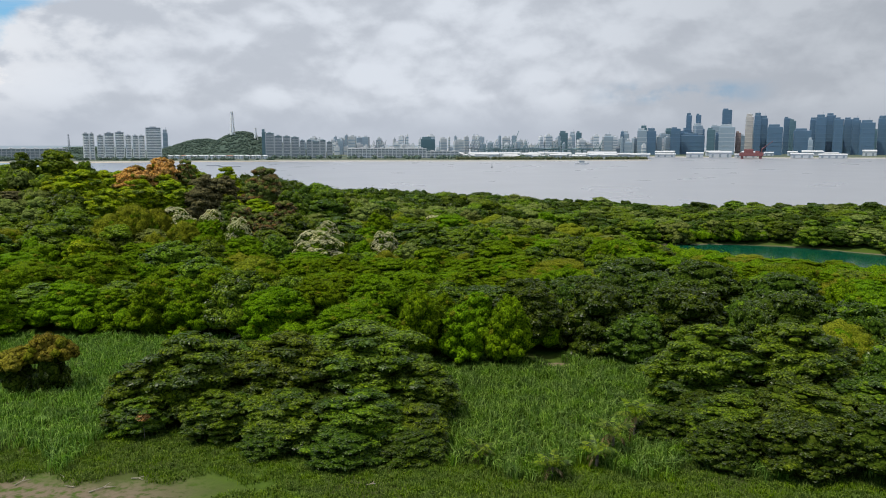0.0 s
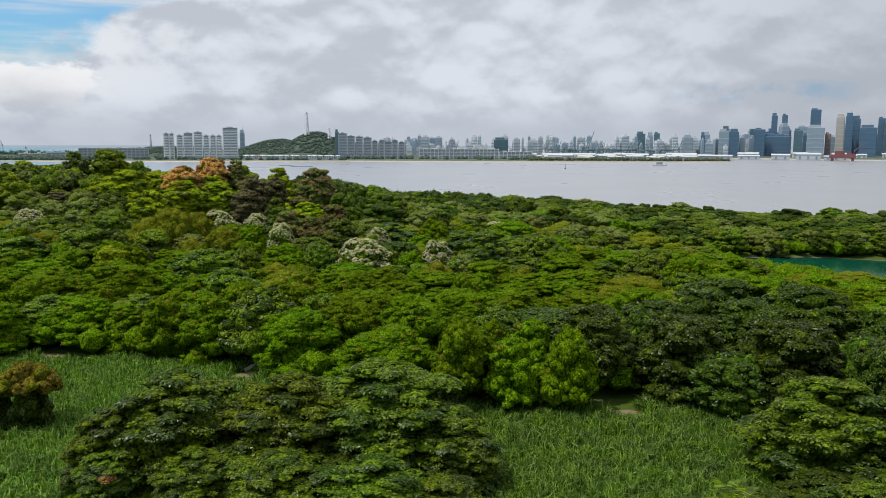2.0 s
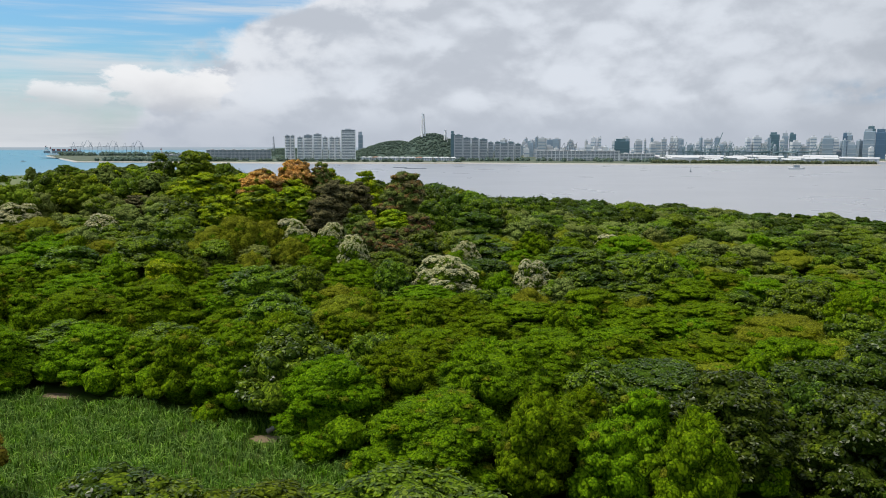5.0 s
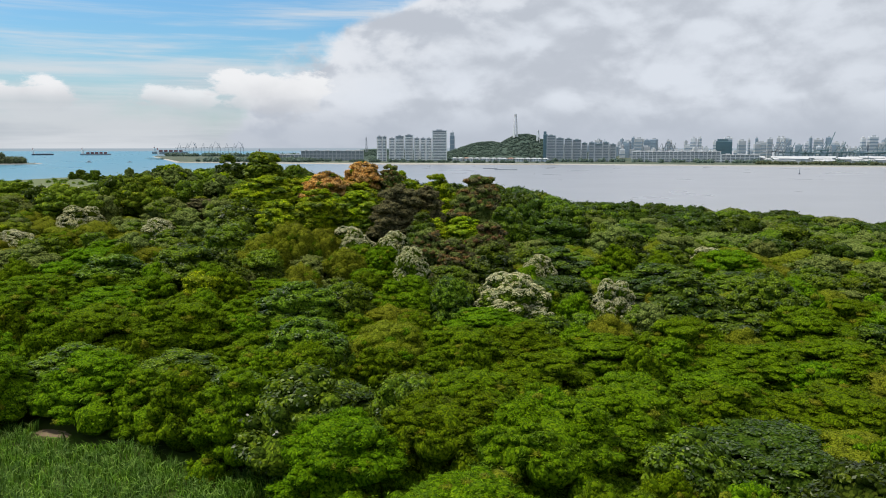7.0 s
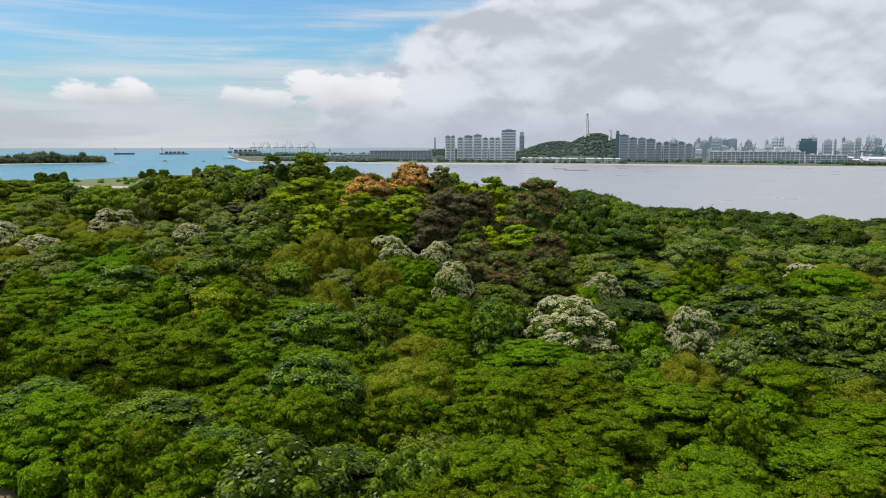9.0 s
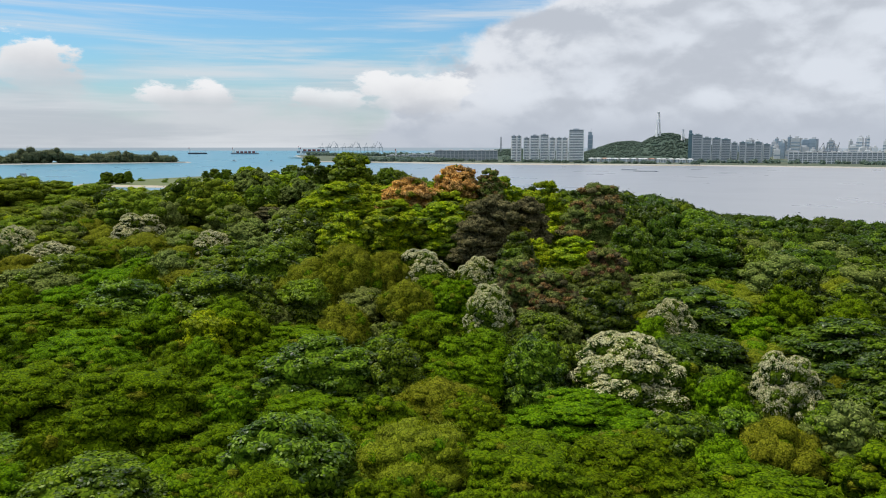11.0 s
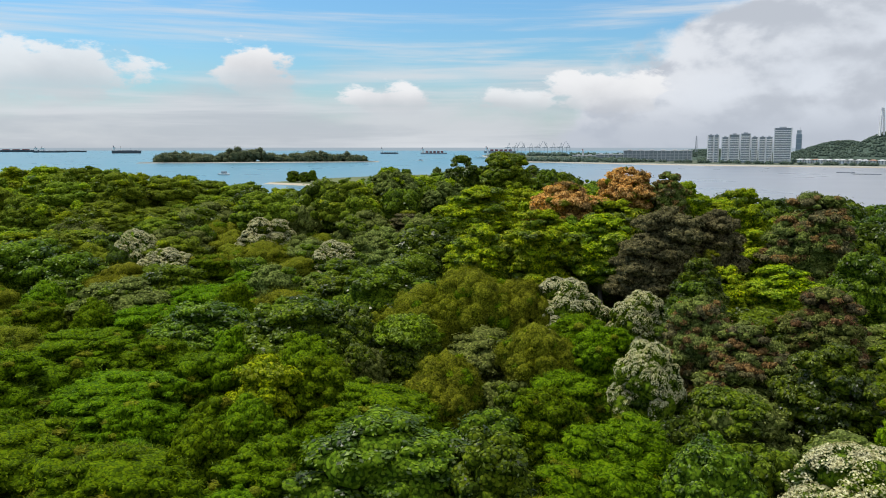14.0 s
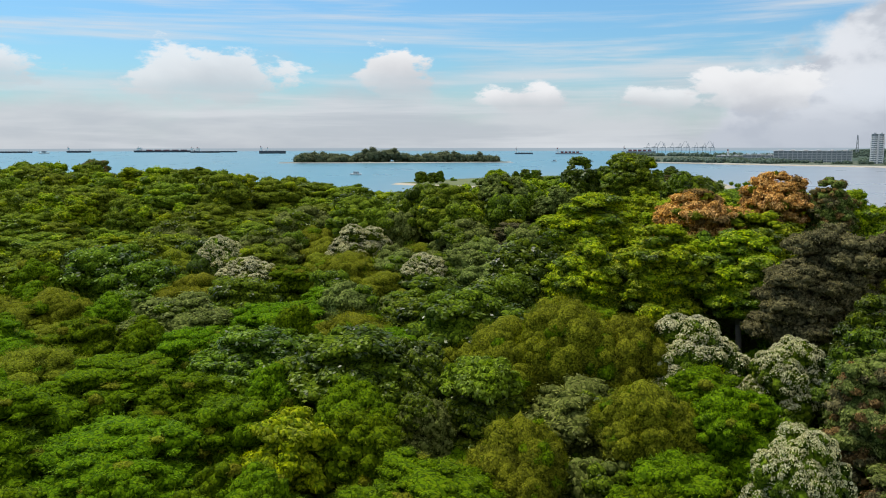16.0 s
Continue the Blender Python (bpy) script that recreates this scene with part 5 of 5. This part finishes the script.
block(249, 2488, 21, 22, 47, -6)
block(268, 2284, 11, 22, 39, -7)
block(329, 2478, 16, 22, 50, -8)
block(338, 2275, 11, 22, 26, -9)
block(408, 2466, 21, 22, 20, -9)
block(464, 2660, 13, 22, 35, -10)
block(446, 2460, 16, 22, 31, -10)
block(464, 2456, 12, 22, 19, -10)
block(494, 2451, 21, 22, 20, -11)
block(541, 2441, 27, 22, 23, -13)
block(612, 2630, 22, 22, 37, -13)
block(591, 2429, 20, 22, 36, -14)
block(624, 2421, 20, 22, 50, -14)
block(704, 2606, 13, 22, 39, -15)
block(668, 2409, 12, 22, 30, -16)
# towers
glass_tower(356, 2323, 25, 26, 63, -9, "teal")
glass_tower(382, 2319, 16, 26, 59, -9, "pale")
glass_tower(400, 2316, 16, 26, 64, -10, "teal")
glass_tower(-44, 2350, 42, 26, 46, 1, "teal")
glass_tower(484, 2300, 26, 26, 53, -12, "pale")
glass_tower(576, 2278, 27, 26, 70, -14, "pale")
glass_tower(602, 2272, 25, 26, 68, -15, "blue")
glass_tower(522, 2291, 11, 26, 59, -13, "blue")
glass_tower(539, 2287, 21, 26, 36, -13, "pale")
glass_tower(680, 2302, 27, 22, 75, -16, "blue")
glass_tower(744, 2387, 16, 13, 116, -17, "blue")
glass_tower(770, 2379, 15, 12, 117, -18, "blue")
glass_tower(741, 2335, 67, 54, 56, -18, "blue")
glass_tower(798, 2422, 12, 12, 76, -18, "blue")
glass_tower(773, 2272, 22, 17, 72, -19, "teal")
glass_tower(823, 2361, 11, 12, 60, -19, "blue")
glass_tower(880, 2447, 28, 23, 135, -20, "blue")
glass_tower(814, 2258, 43, 34, 79, -20, "pale")
glass_tower(850, 2266, 15, 12, 63, -21, "rust")
glass_tower(887, 2284, 21, 17, 109, -21, "sand")
glass_tower(902, 2261, 19, 17, 111, -20, "blue")
glass_tower(932, 2291, 20, 17, 104, -20, "blue")
glass_tower(929, 2206, 40, 34, 78, -21, "blue")
glass_tower(1030, 2362, 18, 15, 107, -22, "blue")
glass_tower(1033, 2330, 17, 14, 98, -22, "teal")
glass_tower(1011, 2215, 46, 40, 68, -22, "blue")
glass_tower(991, 2121, 12, 10, 42, -23, "pale")
glass_tower(1096, 2331, 21, 18, 102, -23, "blue")
glass_tower(1084, 2261, 28, 24, 107, -24, "blue")
glass_tower(1126, 2292, 25, 22, 113, -24, "blue")
glass_tower(1118, 2230, 25, 22, 100, -25, "blue")
glass_tower(1183, 2301, 24, 21, 102, -25, "blue")
glass_tower(1179, 2250, 21, 18, 98, -26, "blue")
glass_tower(1189, 2208, 37, 32, 90, -26, "blue")
glass_tower(1298, 2357, 12, 11, 70, -27, "teal")
glass_tower(1244, 2230, 25, 22, 103, -27, "blue")
glass_tower(1269, 2209, 40, 34, 94, -28, "blue")
# quayside sheds of the city
shed(545, 1924, 47, 24, 9, -16)
shed(611, 1904, 39, 24, 12, -18)
shed(666, 1886, 51, 24, 15, -19)
shed(720, 1866, 50, 24, 9, -21)
shed(832, 1819, 48, 24, 11, -25)
shed(890, 1791, 58, 24, 10, -26)


def fill_city():
    """Rows of housing and sheds that close the skyline behind the port."""
    rng = np.random.default_rng(51)
    for i in range(150):
        x = rng.uniform(-340, 570)
        y = rng.uniform(2150, 2750)
        block(x * y / 1950.0, y, rng.choice((6, 8, 10, 14, 20)) * rng.uniform(0.8, 1.2), 20, rng.uniform(24, 74) * (0.75 + y / 8000.0), rng.uniform(-12, 12))
    for i in range(34):
        shed(rng.uniform(30, 420), rng.uniform(1700, 1890), rng.uniform(14, 44), rng.uniform(12, 24), rng.uniform(7, 14), rng.uniform(-15, 15))
    for i in range(22):
        x = rng.uniform(560, 1150)
        glass_tower(x * 1.06, 2500 + rng.uniform(-150, 200), rng.uniform(20, 38), 26, rng.uniform(40, 95), rng.uniform(-25, 5), ("blue", "pale", "teal", "blue", "pale")[i % 5])
    for i in range(16):
        shed(rng.uniform(560, 1150), 2080 - 0.1 * i + rng.uniform(-60, 40), rng.uniform(14, 40), 16, rng.uniform(8, 16), rng.uniform(-30, 0))


fill_city()


def house(x, y, w, turn, roof):
    ob = tagged(new("villa"), "small white waterfront villa with a pitched roof", "house", group="waterfront villas")
    ob.matrix_basis = pose(x, y, 2.2, 0, 0, turn)
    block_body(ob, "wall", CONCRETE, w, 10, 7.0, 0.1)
    bm = bmesh.new()
    a = [bm.verts.new(p) for p in ((-w / 2 - 1, -6, 6.8), (w / 2 + 1, -6, 6.8), (w / 2 + 1, 6, 6.8), (-w / 2 - 1, 6, 6.8), (-w / 4, 0, 8.8), (w / 4, 0, 8.8))]
    for f in ((0, 1, 5, 4), (2, 3, 4, 5), (1, 2, 5), (3, 0, 4), (3, 2, 1, 0)):
        bm.faces.new([a[i] for i in f])
    part("roof", bm_mesh("roof", bm, roof), ob)
    bm = bmesh.new()
    add_box(bm, -w * 0.12, w * 0.12, -0.15, 0.15, 0, 2.4)
    me = bm_mesh("window", bm, WINDOW)
    for sx in (-0.28, 0.28):
        for z in (0.6, 3.8):
            part("window", me, ob).location = (w * sx, -5.1, z)


for i in range(17):
    house(-585 + i * 12.6, 1690 + (i % 3) * 4, 10.0, (i * 37) % 11 - 5, ROOF_TILE if i % 8 == 2 else ROOF_WHITE)


def crane(x, y, h, reach, mat, tilt=58.0, turn=0.0):
    """A quay crane with its boom raised."""
    ob = tagged(new("quay_crane"), "tall steel quay crane with a raised boom", "crane", group="port cranes")
    ob.matrix_basis = pose(x, y, 2.2, 0, 0, turn)
    bm = bmesh.new()
    add_box(bm, -0.6, 0.6, -0.6, 0.6, 0, h * 0.55)
    leg = bm_mesh("leg", bm, mat)
    for a in (-7, 7):
        for b in (-8, 8):
            part("leg", leg, ob).location = (a, b, 0)
    bm = bmesh.new()
    add_box(bm, -8, 8, -9, -7.6, h * 0.5, h * 0.55)
    add_box(bm, -8, 8, 7.6, 9, h * 0.5, h * 0.55)
    add_box(bm, -8, -6.4, -9, 9, h * 0.5, h * 0.55)
    add_box(bm, 6.4, 8, -9, 9, h * 0.5, h * 0.55)
    part("portal", bm_mesh("portal", bm, mat), ob)
    bm = bmesh.new()
    c, s = math.cos(radians(tilt)), math.sin(radians(tilt))
    for o in (-1.2, 1.2):
        add_tube(bm, (6, o, h * 0.52), (6 + reach * c, o, h * 0.52 + reach * s), 0.9, 0.6, 4)
    add_tube(bm, (-18, 0, h * 0.52), (6, 0, h * 0.52), 1.0, 1.0, 4)
    part("boom", bm_mesh("boom", bm, mat), ob)
    bm = bmesh.new()
    add_tube(bm, (-6, 0, h * 0.55), (2, 0, h * 0.95), 0.6, 0.5, 4)
    add_tube(bm, (6, 0, h * 0.55), (2, 0, h * 0.95), 0.6, 0.5, 4)
    part("mast", bm_mesh("mast", bm, mat), ob)


for cx, cy, ch, cr, ct in ((64, 1949, 40, 30, 62), (71, 1949, 41, 30, 62), (79, 1948, 41, 30, 62), (168, 1943, 46, 42, 72), (204, 1939, 36, 26, 20), (231, 1936, 34, 26, 8), (272, 1931, 38, 26, 30),
                           (120, 1950, 32, 30, 4), (145, 1950, 32, 30, 4), (310, 1925, 34, 26, 12), (-172, 1942, 42, 20, 75), (-162, 1943, 42, 20, 75), (-151, 1944, 42, 20, 75)):
    crane(cx, cy, ch, cr, STEEL_TEAL if cx > 90 else STEEL_GREY, ct)
for i in range(13):
    crane(96 + 23.5 * i + 5 * math.sin(i * 2.1), 1952 - 2.0 * i, 36 + 3 * math.sin(i * 1.7), 24, STEEL_TEAL, 4 if i % 4 else 70)
for i in range(9):
    crane(-2270 + 26 * i, 2840 + 20 * i, 46, 30, STEEL_GREY, 10 + 55 * (i % 3), 38)

# the hill with its masts
def tower_mast(x, y, z, h, r, mat):
    ob = tagged(new("mast"), "slender lattice mast on the wooded hill", "mast")
    ob.matrix_basis = pose(x, y, z)
    bm = bmesh.new()
    for a in (0.5, 2.6, 4.7):
        add_tube(bm, (math.cos(a) * r, math.sin(a) * r, -3), (math.cos(a) * r * 0.35, math.sin(a) * r * 0.35, h * 0.93), r * 0.36, r * 0.24, 5)
    part("column", bm_mesh("column", bm, mat), ob)
    bm = bmesh.new()
    add_tube(bm, (0, 0, 0), (0, 0, 0.8), r * 0.9, r * 0.9, 8)
    ring = bm_mesh("ring", bm, mat)
    for i in range(int(h / 9)):
        p = part("ring", ring, ob)
        p.location = (0, 0, 6 + i * 9)
        s = 1.0 - 0.62 * (6 + i * 9) / h
        p.scale = (s, s, 1)
    bm = bmesh.new()
    add_tube(bm, (0, 0, h * 0.9), (0, 0, h * 0.94), r * 0.6, r * 0.6, 10)
    add_tube(bm, (0, 0, h * 0.93), (0, 0, h), 0.5, 0.3, 5)
    part("head", bm_mesh("head", bm, mat), ob)


def hill_height(x, y):
    a = 60 * np.exp(-(((x + 492) / 84) ** 2 + ((y - 1930) / 120) ** 2))
    b = 42 * np.exp(-(((x + 585) / 100) ** 2 + ((y - 1930) / 120) ** 2))
    c = 34 * np.exp(-(((x + 400) / 70) ** 2 + ((y - 1930) / 120) ** 2))
    d = 26 * np.exp(-(((x + 900) / 220) ** 2 + ((y - 2000) / 90) ** 2))
    return 2.0 + np.maximum(np.maximum(a, b), np.maximum(c, d))


hx, hy = np.meshgrid(np.linspace(-1500, -150, 91), np.linspace(1760, 2250, 33))
hz = hill_height(hx, hy)
cell = np.arange(hx.size).reshape(hx.shape)
hq = np.stack([cell[:-1, :-1], cell[:-1, 1:], cell[1:, 1:], cell[1:, :-1]], -1).reshape(-1, 4)
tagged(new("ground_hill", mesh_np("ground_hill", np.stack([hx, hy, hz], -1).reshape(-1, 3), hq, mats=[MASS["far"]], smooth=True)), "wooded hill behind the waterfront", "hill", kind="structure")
tower_mast(-505, 1890, float(hill_height(-505, 1890)) - 2, 62, 6.0, HULL_WHITE)
tower_mast(-451, 1897, float(hill_height(-451, 1897)) - 2, 30, 4.4, HULL_WHITE)
tower_mast(-870, 1830, 24, 34, 2.6, STEEL_GREY)


def far_woods(name, label, pts, size, count, leaf, seed, fine=1.0):
    """Woods too far off to tell tree from tree: clumps of leaves over low mounds."""
    rng = np.random.default_rng(seed)
    pts = np.array(pts, float)
    s = size * rng.uniform(0.7, 1.35, len(pts))
    d = unit(rng.normal(size=(len(pts) * count, 3)))
    d[:, 2] = np.abs(d[:, 2]) * 1.0
    c = np.repeat(pts, count, 0)
    r = np.repeat(s, count)[:, None]
    p = c + d * r * np.array([[1, 1, 0.9]]) * rng.uniform(0.85, 1.1, (len(c), 1))
    n = unit(d + rng.normal(size=d.shape) * 0.5 + np.array([0, 0, 0.4]))
    l = r[:, 0] * rng.uniform(0.35, 0.6, len(c)) * fine
    v, q = leaf_quads(p, n, unit(rng.normal(size=d.shape)), l, l * 0.6)
    bv, bt, at = [], [], len(v)
    for i in range(len(pts)):
        bv.append(BLOB_V * s[i] * 0.86 * np.array([1, 1, 0.9]) + pts[i])
        bt.append(BLOB_F + at)
        at += len(BLOB_V)
    me = mesh_np(name, np.concatenate([v] + bv), q, np.concatenate(bt), [LEAF[leaf], MASS[leaf]], np.concatenate([np.zeros(len(q), int), np.ones(sum(map(len, bt)), int)]))
    return tagged(new(name, me), label, "woods", kind="stuff")


def scatter(fn, x0, x1, y0, y1, n, seed):
    rng = np.random.default_rng(seed)
    out = []
    for i in range(n):
        x, y = rng.uniform(x0, x1), rng.uniform(y0, y1)
        z = fn(x, y)
        if z is not None:
            out.append((x, y, z))
    return out


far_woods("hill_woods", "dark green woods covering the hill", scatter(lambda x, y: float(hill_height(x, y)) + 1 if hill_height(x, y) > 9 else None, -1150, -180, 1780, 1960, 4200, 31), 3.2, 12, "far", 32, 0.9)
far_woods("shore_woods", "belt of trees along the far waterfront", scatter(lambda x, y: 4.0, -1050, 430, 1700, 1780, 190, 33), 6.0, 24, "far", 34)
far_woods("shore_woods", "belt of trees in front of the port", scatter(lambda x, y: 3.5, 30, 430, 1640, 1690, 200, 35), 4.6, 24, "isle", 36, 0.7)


def islet_woods():
    rng = np.random.default_rng(37)
    out = []
    for i in range(460):
        t, s = rng.random(), rng.uniform(0.0, 1.0)
        x, y = -1530 + 220 * t - 46 * s, 862 + 368 * t + 18 * s
        h = 22 + 12 * math.exp(-((t - 0.42) / 0.14) ** 2) + 6 * math.exp(-((t - 0.72) / 0.1) ** 2)
        h = (h - 7.0) * (0.72 + 0.28 * math.sin(t * 31.0) * math.sin(t * 13.0 + 1.0)) * (1.0 if abs(t - 0.60) > 0.02 else 0.55)
        out.append((x, y, max(3.0, h * rng.random() ** 0.6 + (rng.uniform(0, 8) if i % 9 == 0 else 0))))
    return out


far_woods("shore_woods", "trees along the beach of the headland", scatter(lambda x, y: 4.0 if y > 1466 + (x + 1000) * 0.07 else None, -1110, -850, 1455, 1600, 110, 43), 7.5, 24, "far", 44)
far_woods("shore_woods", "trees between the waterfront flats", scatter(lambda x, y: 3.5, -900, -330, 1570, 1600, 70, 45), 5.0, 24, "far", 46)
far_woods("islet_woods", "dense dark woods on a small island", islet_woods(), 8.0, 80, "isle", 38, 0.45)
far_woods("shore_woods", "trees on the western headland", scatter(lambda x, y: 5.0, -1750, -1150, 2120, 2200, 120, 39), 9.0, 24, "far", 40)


# ---- afloat ----
def ship(x, y, length, turn, hull, deck=6.0, load=0.0, label="long dark cargo ship at anchor"):
    ob = tagged(new("cargo_ship"), label, "ship", group="ships in the roads")
    ob.matrix_basis = pose(x, y, 0, 0, 0, turn)
    bm = bmesh.new()
    l, b = length / 2, length * 0.075
    prof = ((-l, 0.8), (-l * 0.8, 1.0), (l * 0.7, 1.0), (l * 0.92, 0.5), (l, 0.02))
    rows = []
    for z, k in ((-2, 0.85), (deck, 1.0)):
        rows.append([bm.verts.new((px * (1 if z > 0 else 0.97), s * b * w * k, z)) for s in (1, -1) for px, w in (prof if s > 0 else prof[::-1])])
    n = len(rows[0])
    for i in range(n):
        bm.faces.new((rows[0][i], rows[0][(i + 1) % n], rows[1][(i + 1) % n], rows[1][i]))
    bm.faces.new(rows[1])
    bmesh.ops.recalc_face_normals(bm, faces=bm.faces)
    part("hull", bm_mesh("hull", bm, hull), ob)
    bm = bmesh.new()
    add_box(bm, -l * 0.9, -l * 0.74, -b * 0.8, b * 0.8, deck, deck + 13, 0.5)
    add_box(bm, -l * 0.88, -l * 0.76, -b * 1.1, b * 1.1, deck + 13, deck + 16, 0.3)
    bridge = part("bridge", bm_mesh("bridge", bm, HULL_WHITE), ob)
    bm = bmesh.new()
    add_box(bm, -l * 0.758, -l * 0.755, -b, b, deck + 13.6, deck + 15.2)
    part("window", bm_mesh("window", bm, WINDOW), bridge)
    bm = bmesh.new()
    add_tube(bm, (-l * 0.86, 0, deck + 16), (-l * 0.87, 0, deck + 21), 1.8, 1.4, 8)
    part("funnel", bm_mesh("funnel", bm, STEEL_RED), bridge)
    bm = bmesh.new()
    add_tube(bm, (-l * 0.84, 0, deck + 16), (-l * 0.84, 0, deck + 24), 0.6, 0.3)
    add_tube(bm, (l * 0.85, 0, deck), (l * 0.85, 0, deck + 12), 0.6, 0.3)
    part("mast", bm_mesh("mast", bm, STEEL_GREY), ob)
    bm = bmesh.new()
    for i in range(5):
        cx = -l * 0.6 + i * l * 0.28
        add_box(bm, cx, cx + l * 0.2, -b * 0.7, b * 0.7, deck, deck + 1.5 + load, 0.2)
    part("hatch", bm_mesh("hatch", bm, STEEL_RED if load else STEEL_GREY), ob)


ship(-4590, 700, 190, 72, HULL_DARK, 7)
ship(-4500, 1000, 120, 70, HULL_DARK, 9)
ship(-4420, 1420, 320, 68, HULL_DARK, 10, 3.0, "very long laden dark tanker at anchor")
ship(-4150, 1610, 220, 66, HULL_DARK, 7)
ship(-4000, 1500, 150, 66, HULL_DARK, 7)
ship(-3380, 1600, 120, 64, HULL_DARK, 12, 0.0, "dark bulk carrier riding high in the water")
ship(-4200, 1950, 60, 60, HULL_DARK, 6)
ship(-2470, 2310, 75, 45, HULL_DARK, 5)
ship(-2320, 2420, 110, 42, STEEL_GREY, 5, 5.0, "grey barge-like ship with deck cargo")
ship(-2380, 2910, 150, 40, STEEL_GREY, 9, 6.0, "grey container ship near the port")
ship(-1880, 2300, 70, 40, HULL_WHITE, 6, 0.0, "white ferry near the western headland")
ship(-1300, 2050, 60, 30, STEEL_GREY, 4)


def boat(x, y, length, turn, label="small white motor boat"):
    ob = tagged(new("motor_boat"), label, "boat", group="small boats")
    ob.matrix_basis = pose(x, y, 0, 0, 0, turn)
    l, b = length / 2, length * 0.15
    bm = bmesh.new()
    a = [(-l, -b), (l * 0.45, -b), (l, 0), (l * 0.45, b), (-l, b)]
    lo = [bm.verts.new((p * 0.9, q * 0.7, -0.3)) for p, q in a]
    hi = [bm.verts.new((p, q, length * 0.1)) for p, q in a]
    for i in range(5):
        bm.faces.new((lo[i], lo[(i + 1) % 5], hi[(i + 1) % 5], hi[i]))
    bm.faces.new(hi)
    part("hull", bm_mesh("hull", bm, HULL_WHITE), ob)
    bm = bmesh.new()
    add_box(bm, -l * 0.4, l * 0.3, -b * 0.7, b * 0.7, length * 0.1, length * 0.24, 0.1)
    part("cabin", bm_mesh("cabin", bm, WINDOW), ob)


boat(-885, 640, 18, 20)
boat(-1320, 1390, 16, 10)
boat(-1245, 1430, 12, 30)
boat(-1181, 1767, 14, 10)
boat(-4121, 778, 50, 60, "tug far out in the roads")
boat(242, 1364, 26, 5, "low dark barge under tow")


def raft(x, y, length, turn):
    ob = tagged(new("fish_raft"), "low floating pontoon with dark floats", "pontoon", group="pontoons in the bay")
    ob.matrix_basis = pose(x, y, 0, 0, 0, turn)
    bm = bmesh.new()
    add_box(bm, -length / 2, length / 2, -3, 3, 0.3, 1.1, 0.1)
    part("deck", bm_mesh("deck", bm, STEEL_GREY), ob)
    bm = bmesh.new()
    add_tube(bm, (0, -2.5, 0.1), (0, 2.5, 0.1), 0.5, 0.5, 8)
    me = bm_mesh("float", bm, HULL_DARK)
    for i in range(5):
        part("float", me, ob).location = (-length / 2 + length * (i + 0.5) / 5, 0, 0)


raft(-330, 1215, 34, 5)
raft(-370, 1265, 22, 10)

buoy = tagged(new("channel_buoy"), "slender dark channel beacon standing in the bay", "buoy")
buoy.matrix_basis = pose(74, 1181, 0)
bm = bmesh.new()
add_tube(bm, (0, 0, -0.5), (0, 0, 1.2), 1.3, 1.1, 10)
part("float", bm_mesh("float", bm, HULL_DARK), buoy)
bm = bmesh.new()
add_tube(bm, (0, 0, 1.2), (0, 0, 7.0), 0.55, 0.3, 8)
part("post", bm_mesh("post", bm, STEEL_GREY), buoy)

# the red rig at the quay
rig = tagged(new("drilling_rig"), "red offshore rig moored at the quay", "rig")
rig.matrix_basis = pose(715, 1820, 0, 0, 0, -22)
bm = bmesh.new()
add_box(bm, -26, 26, -14, 14, 6, 14, 0.6)
part("deck", bm_mesh("deck", bm, STEEL_RED), rig)
for a in (-20, 20):
    for b in (-10, 10):
        bm = bmesh.new()
        add_tube(bm, (a, b, -2), (a, b, 8), 3.0, 3.0, 10)
        part("leg", bm_mesh("leg", bm, STEEL_RED), rig)
bm = bmesh.new()
add_box(bm, -16, 4, -9, 9, 14, 22, 0.4)
add_box(bm, 8, 18, -6, 6, 14, 18, 0.4)
part("house", bm_mesh("house", bm, STEEL_RED), rig)
bm = bmesh.new()
add_tube(bm, (22, 0, 14), (22, 0, 22), 1.2, 1.0)
add_tube(bm, (22, 0, 22), (44, 0, 40), 1.0, 0.5)
part("crane", bm_mesh("crane", bm, STEEL_RED), rig)


# low trees and scrub on the spit
far_woods("spit_scrub", "low bushes scattered over the grassy spit", scatter(lambda x, y: 1.8, -660, -420, 600, 800, 90, 61), 2.6, 40, "broad", 62)
SPIT_POINT = ((-642, 574, 9, 7), (-632, 580, 8, 6), (-622, 582, 10, 4), (-575, 700, 11, 5), (-545, 690, 9, 6), (-520, 720, 10, 6), (-480, 690, 12, 7), (-470, 660, 9, 6), (-455, 685, 13, 8), (-440, 640, 11, 6), (-425, 660, 10, 6), (-500, 760, 12, 7), (-590, 760, 10, 7), (-470, 720, 12, 8), (-620, 800, 11, 8))
SPIT_INNER = ((-540, 810, 12, 8), (-660, 720, 8, 6), (-610, 690, 9, 6), (-600, 670, 7, 5), (-560, 650, 6, 4), (-530, 660, 8, 5), (-500, 640, 9, 6), (-475, 630, 8, 5), (-450, 615, 7, 5), (-560, 740, 11, 7), (-640, 690, 7, 5), (-510, 690, 10, 6), (-440, 700, 12, 7), (-420, 620, 9, 5))
for sx, sy, top, r in SPIT_POINT + SPIT_INNER:
    shore_tree = tree(("broad", "grey", "almond", "russet")[int(sx + sy) % 4], sx, sy, top, r, 0.35)
    shore_tree.location.z = 1.2

# shrubs and saplings that fill the gaps below the crowns
far_woods("undergrowth", "dense shrubs and saplings under the forest crowns", scatter(lambda x, y: 0.42 * canopy_top(x, y) if wooded(x, y) and in_plan(x, y) and y > 128 else None, -340, 120, 128, 330, 5200, 91), 2.5, 34, "feather", 92, 0.34)
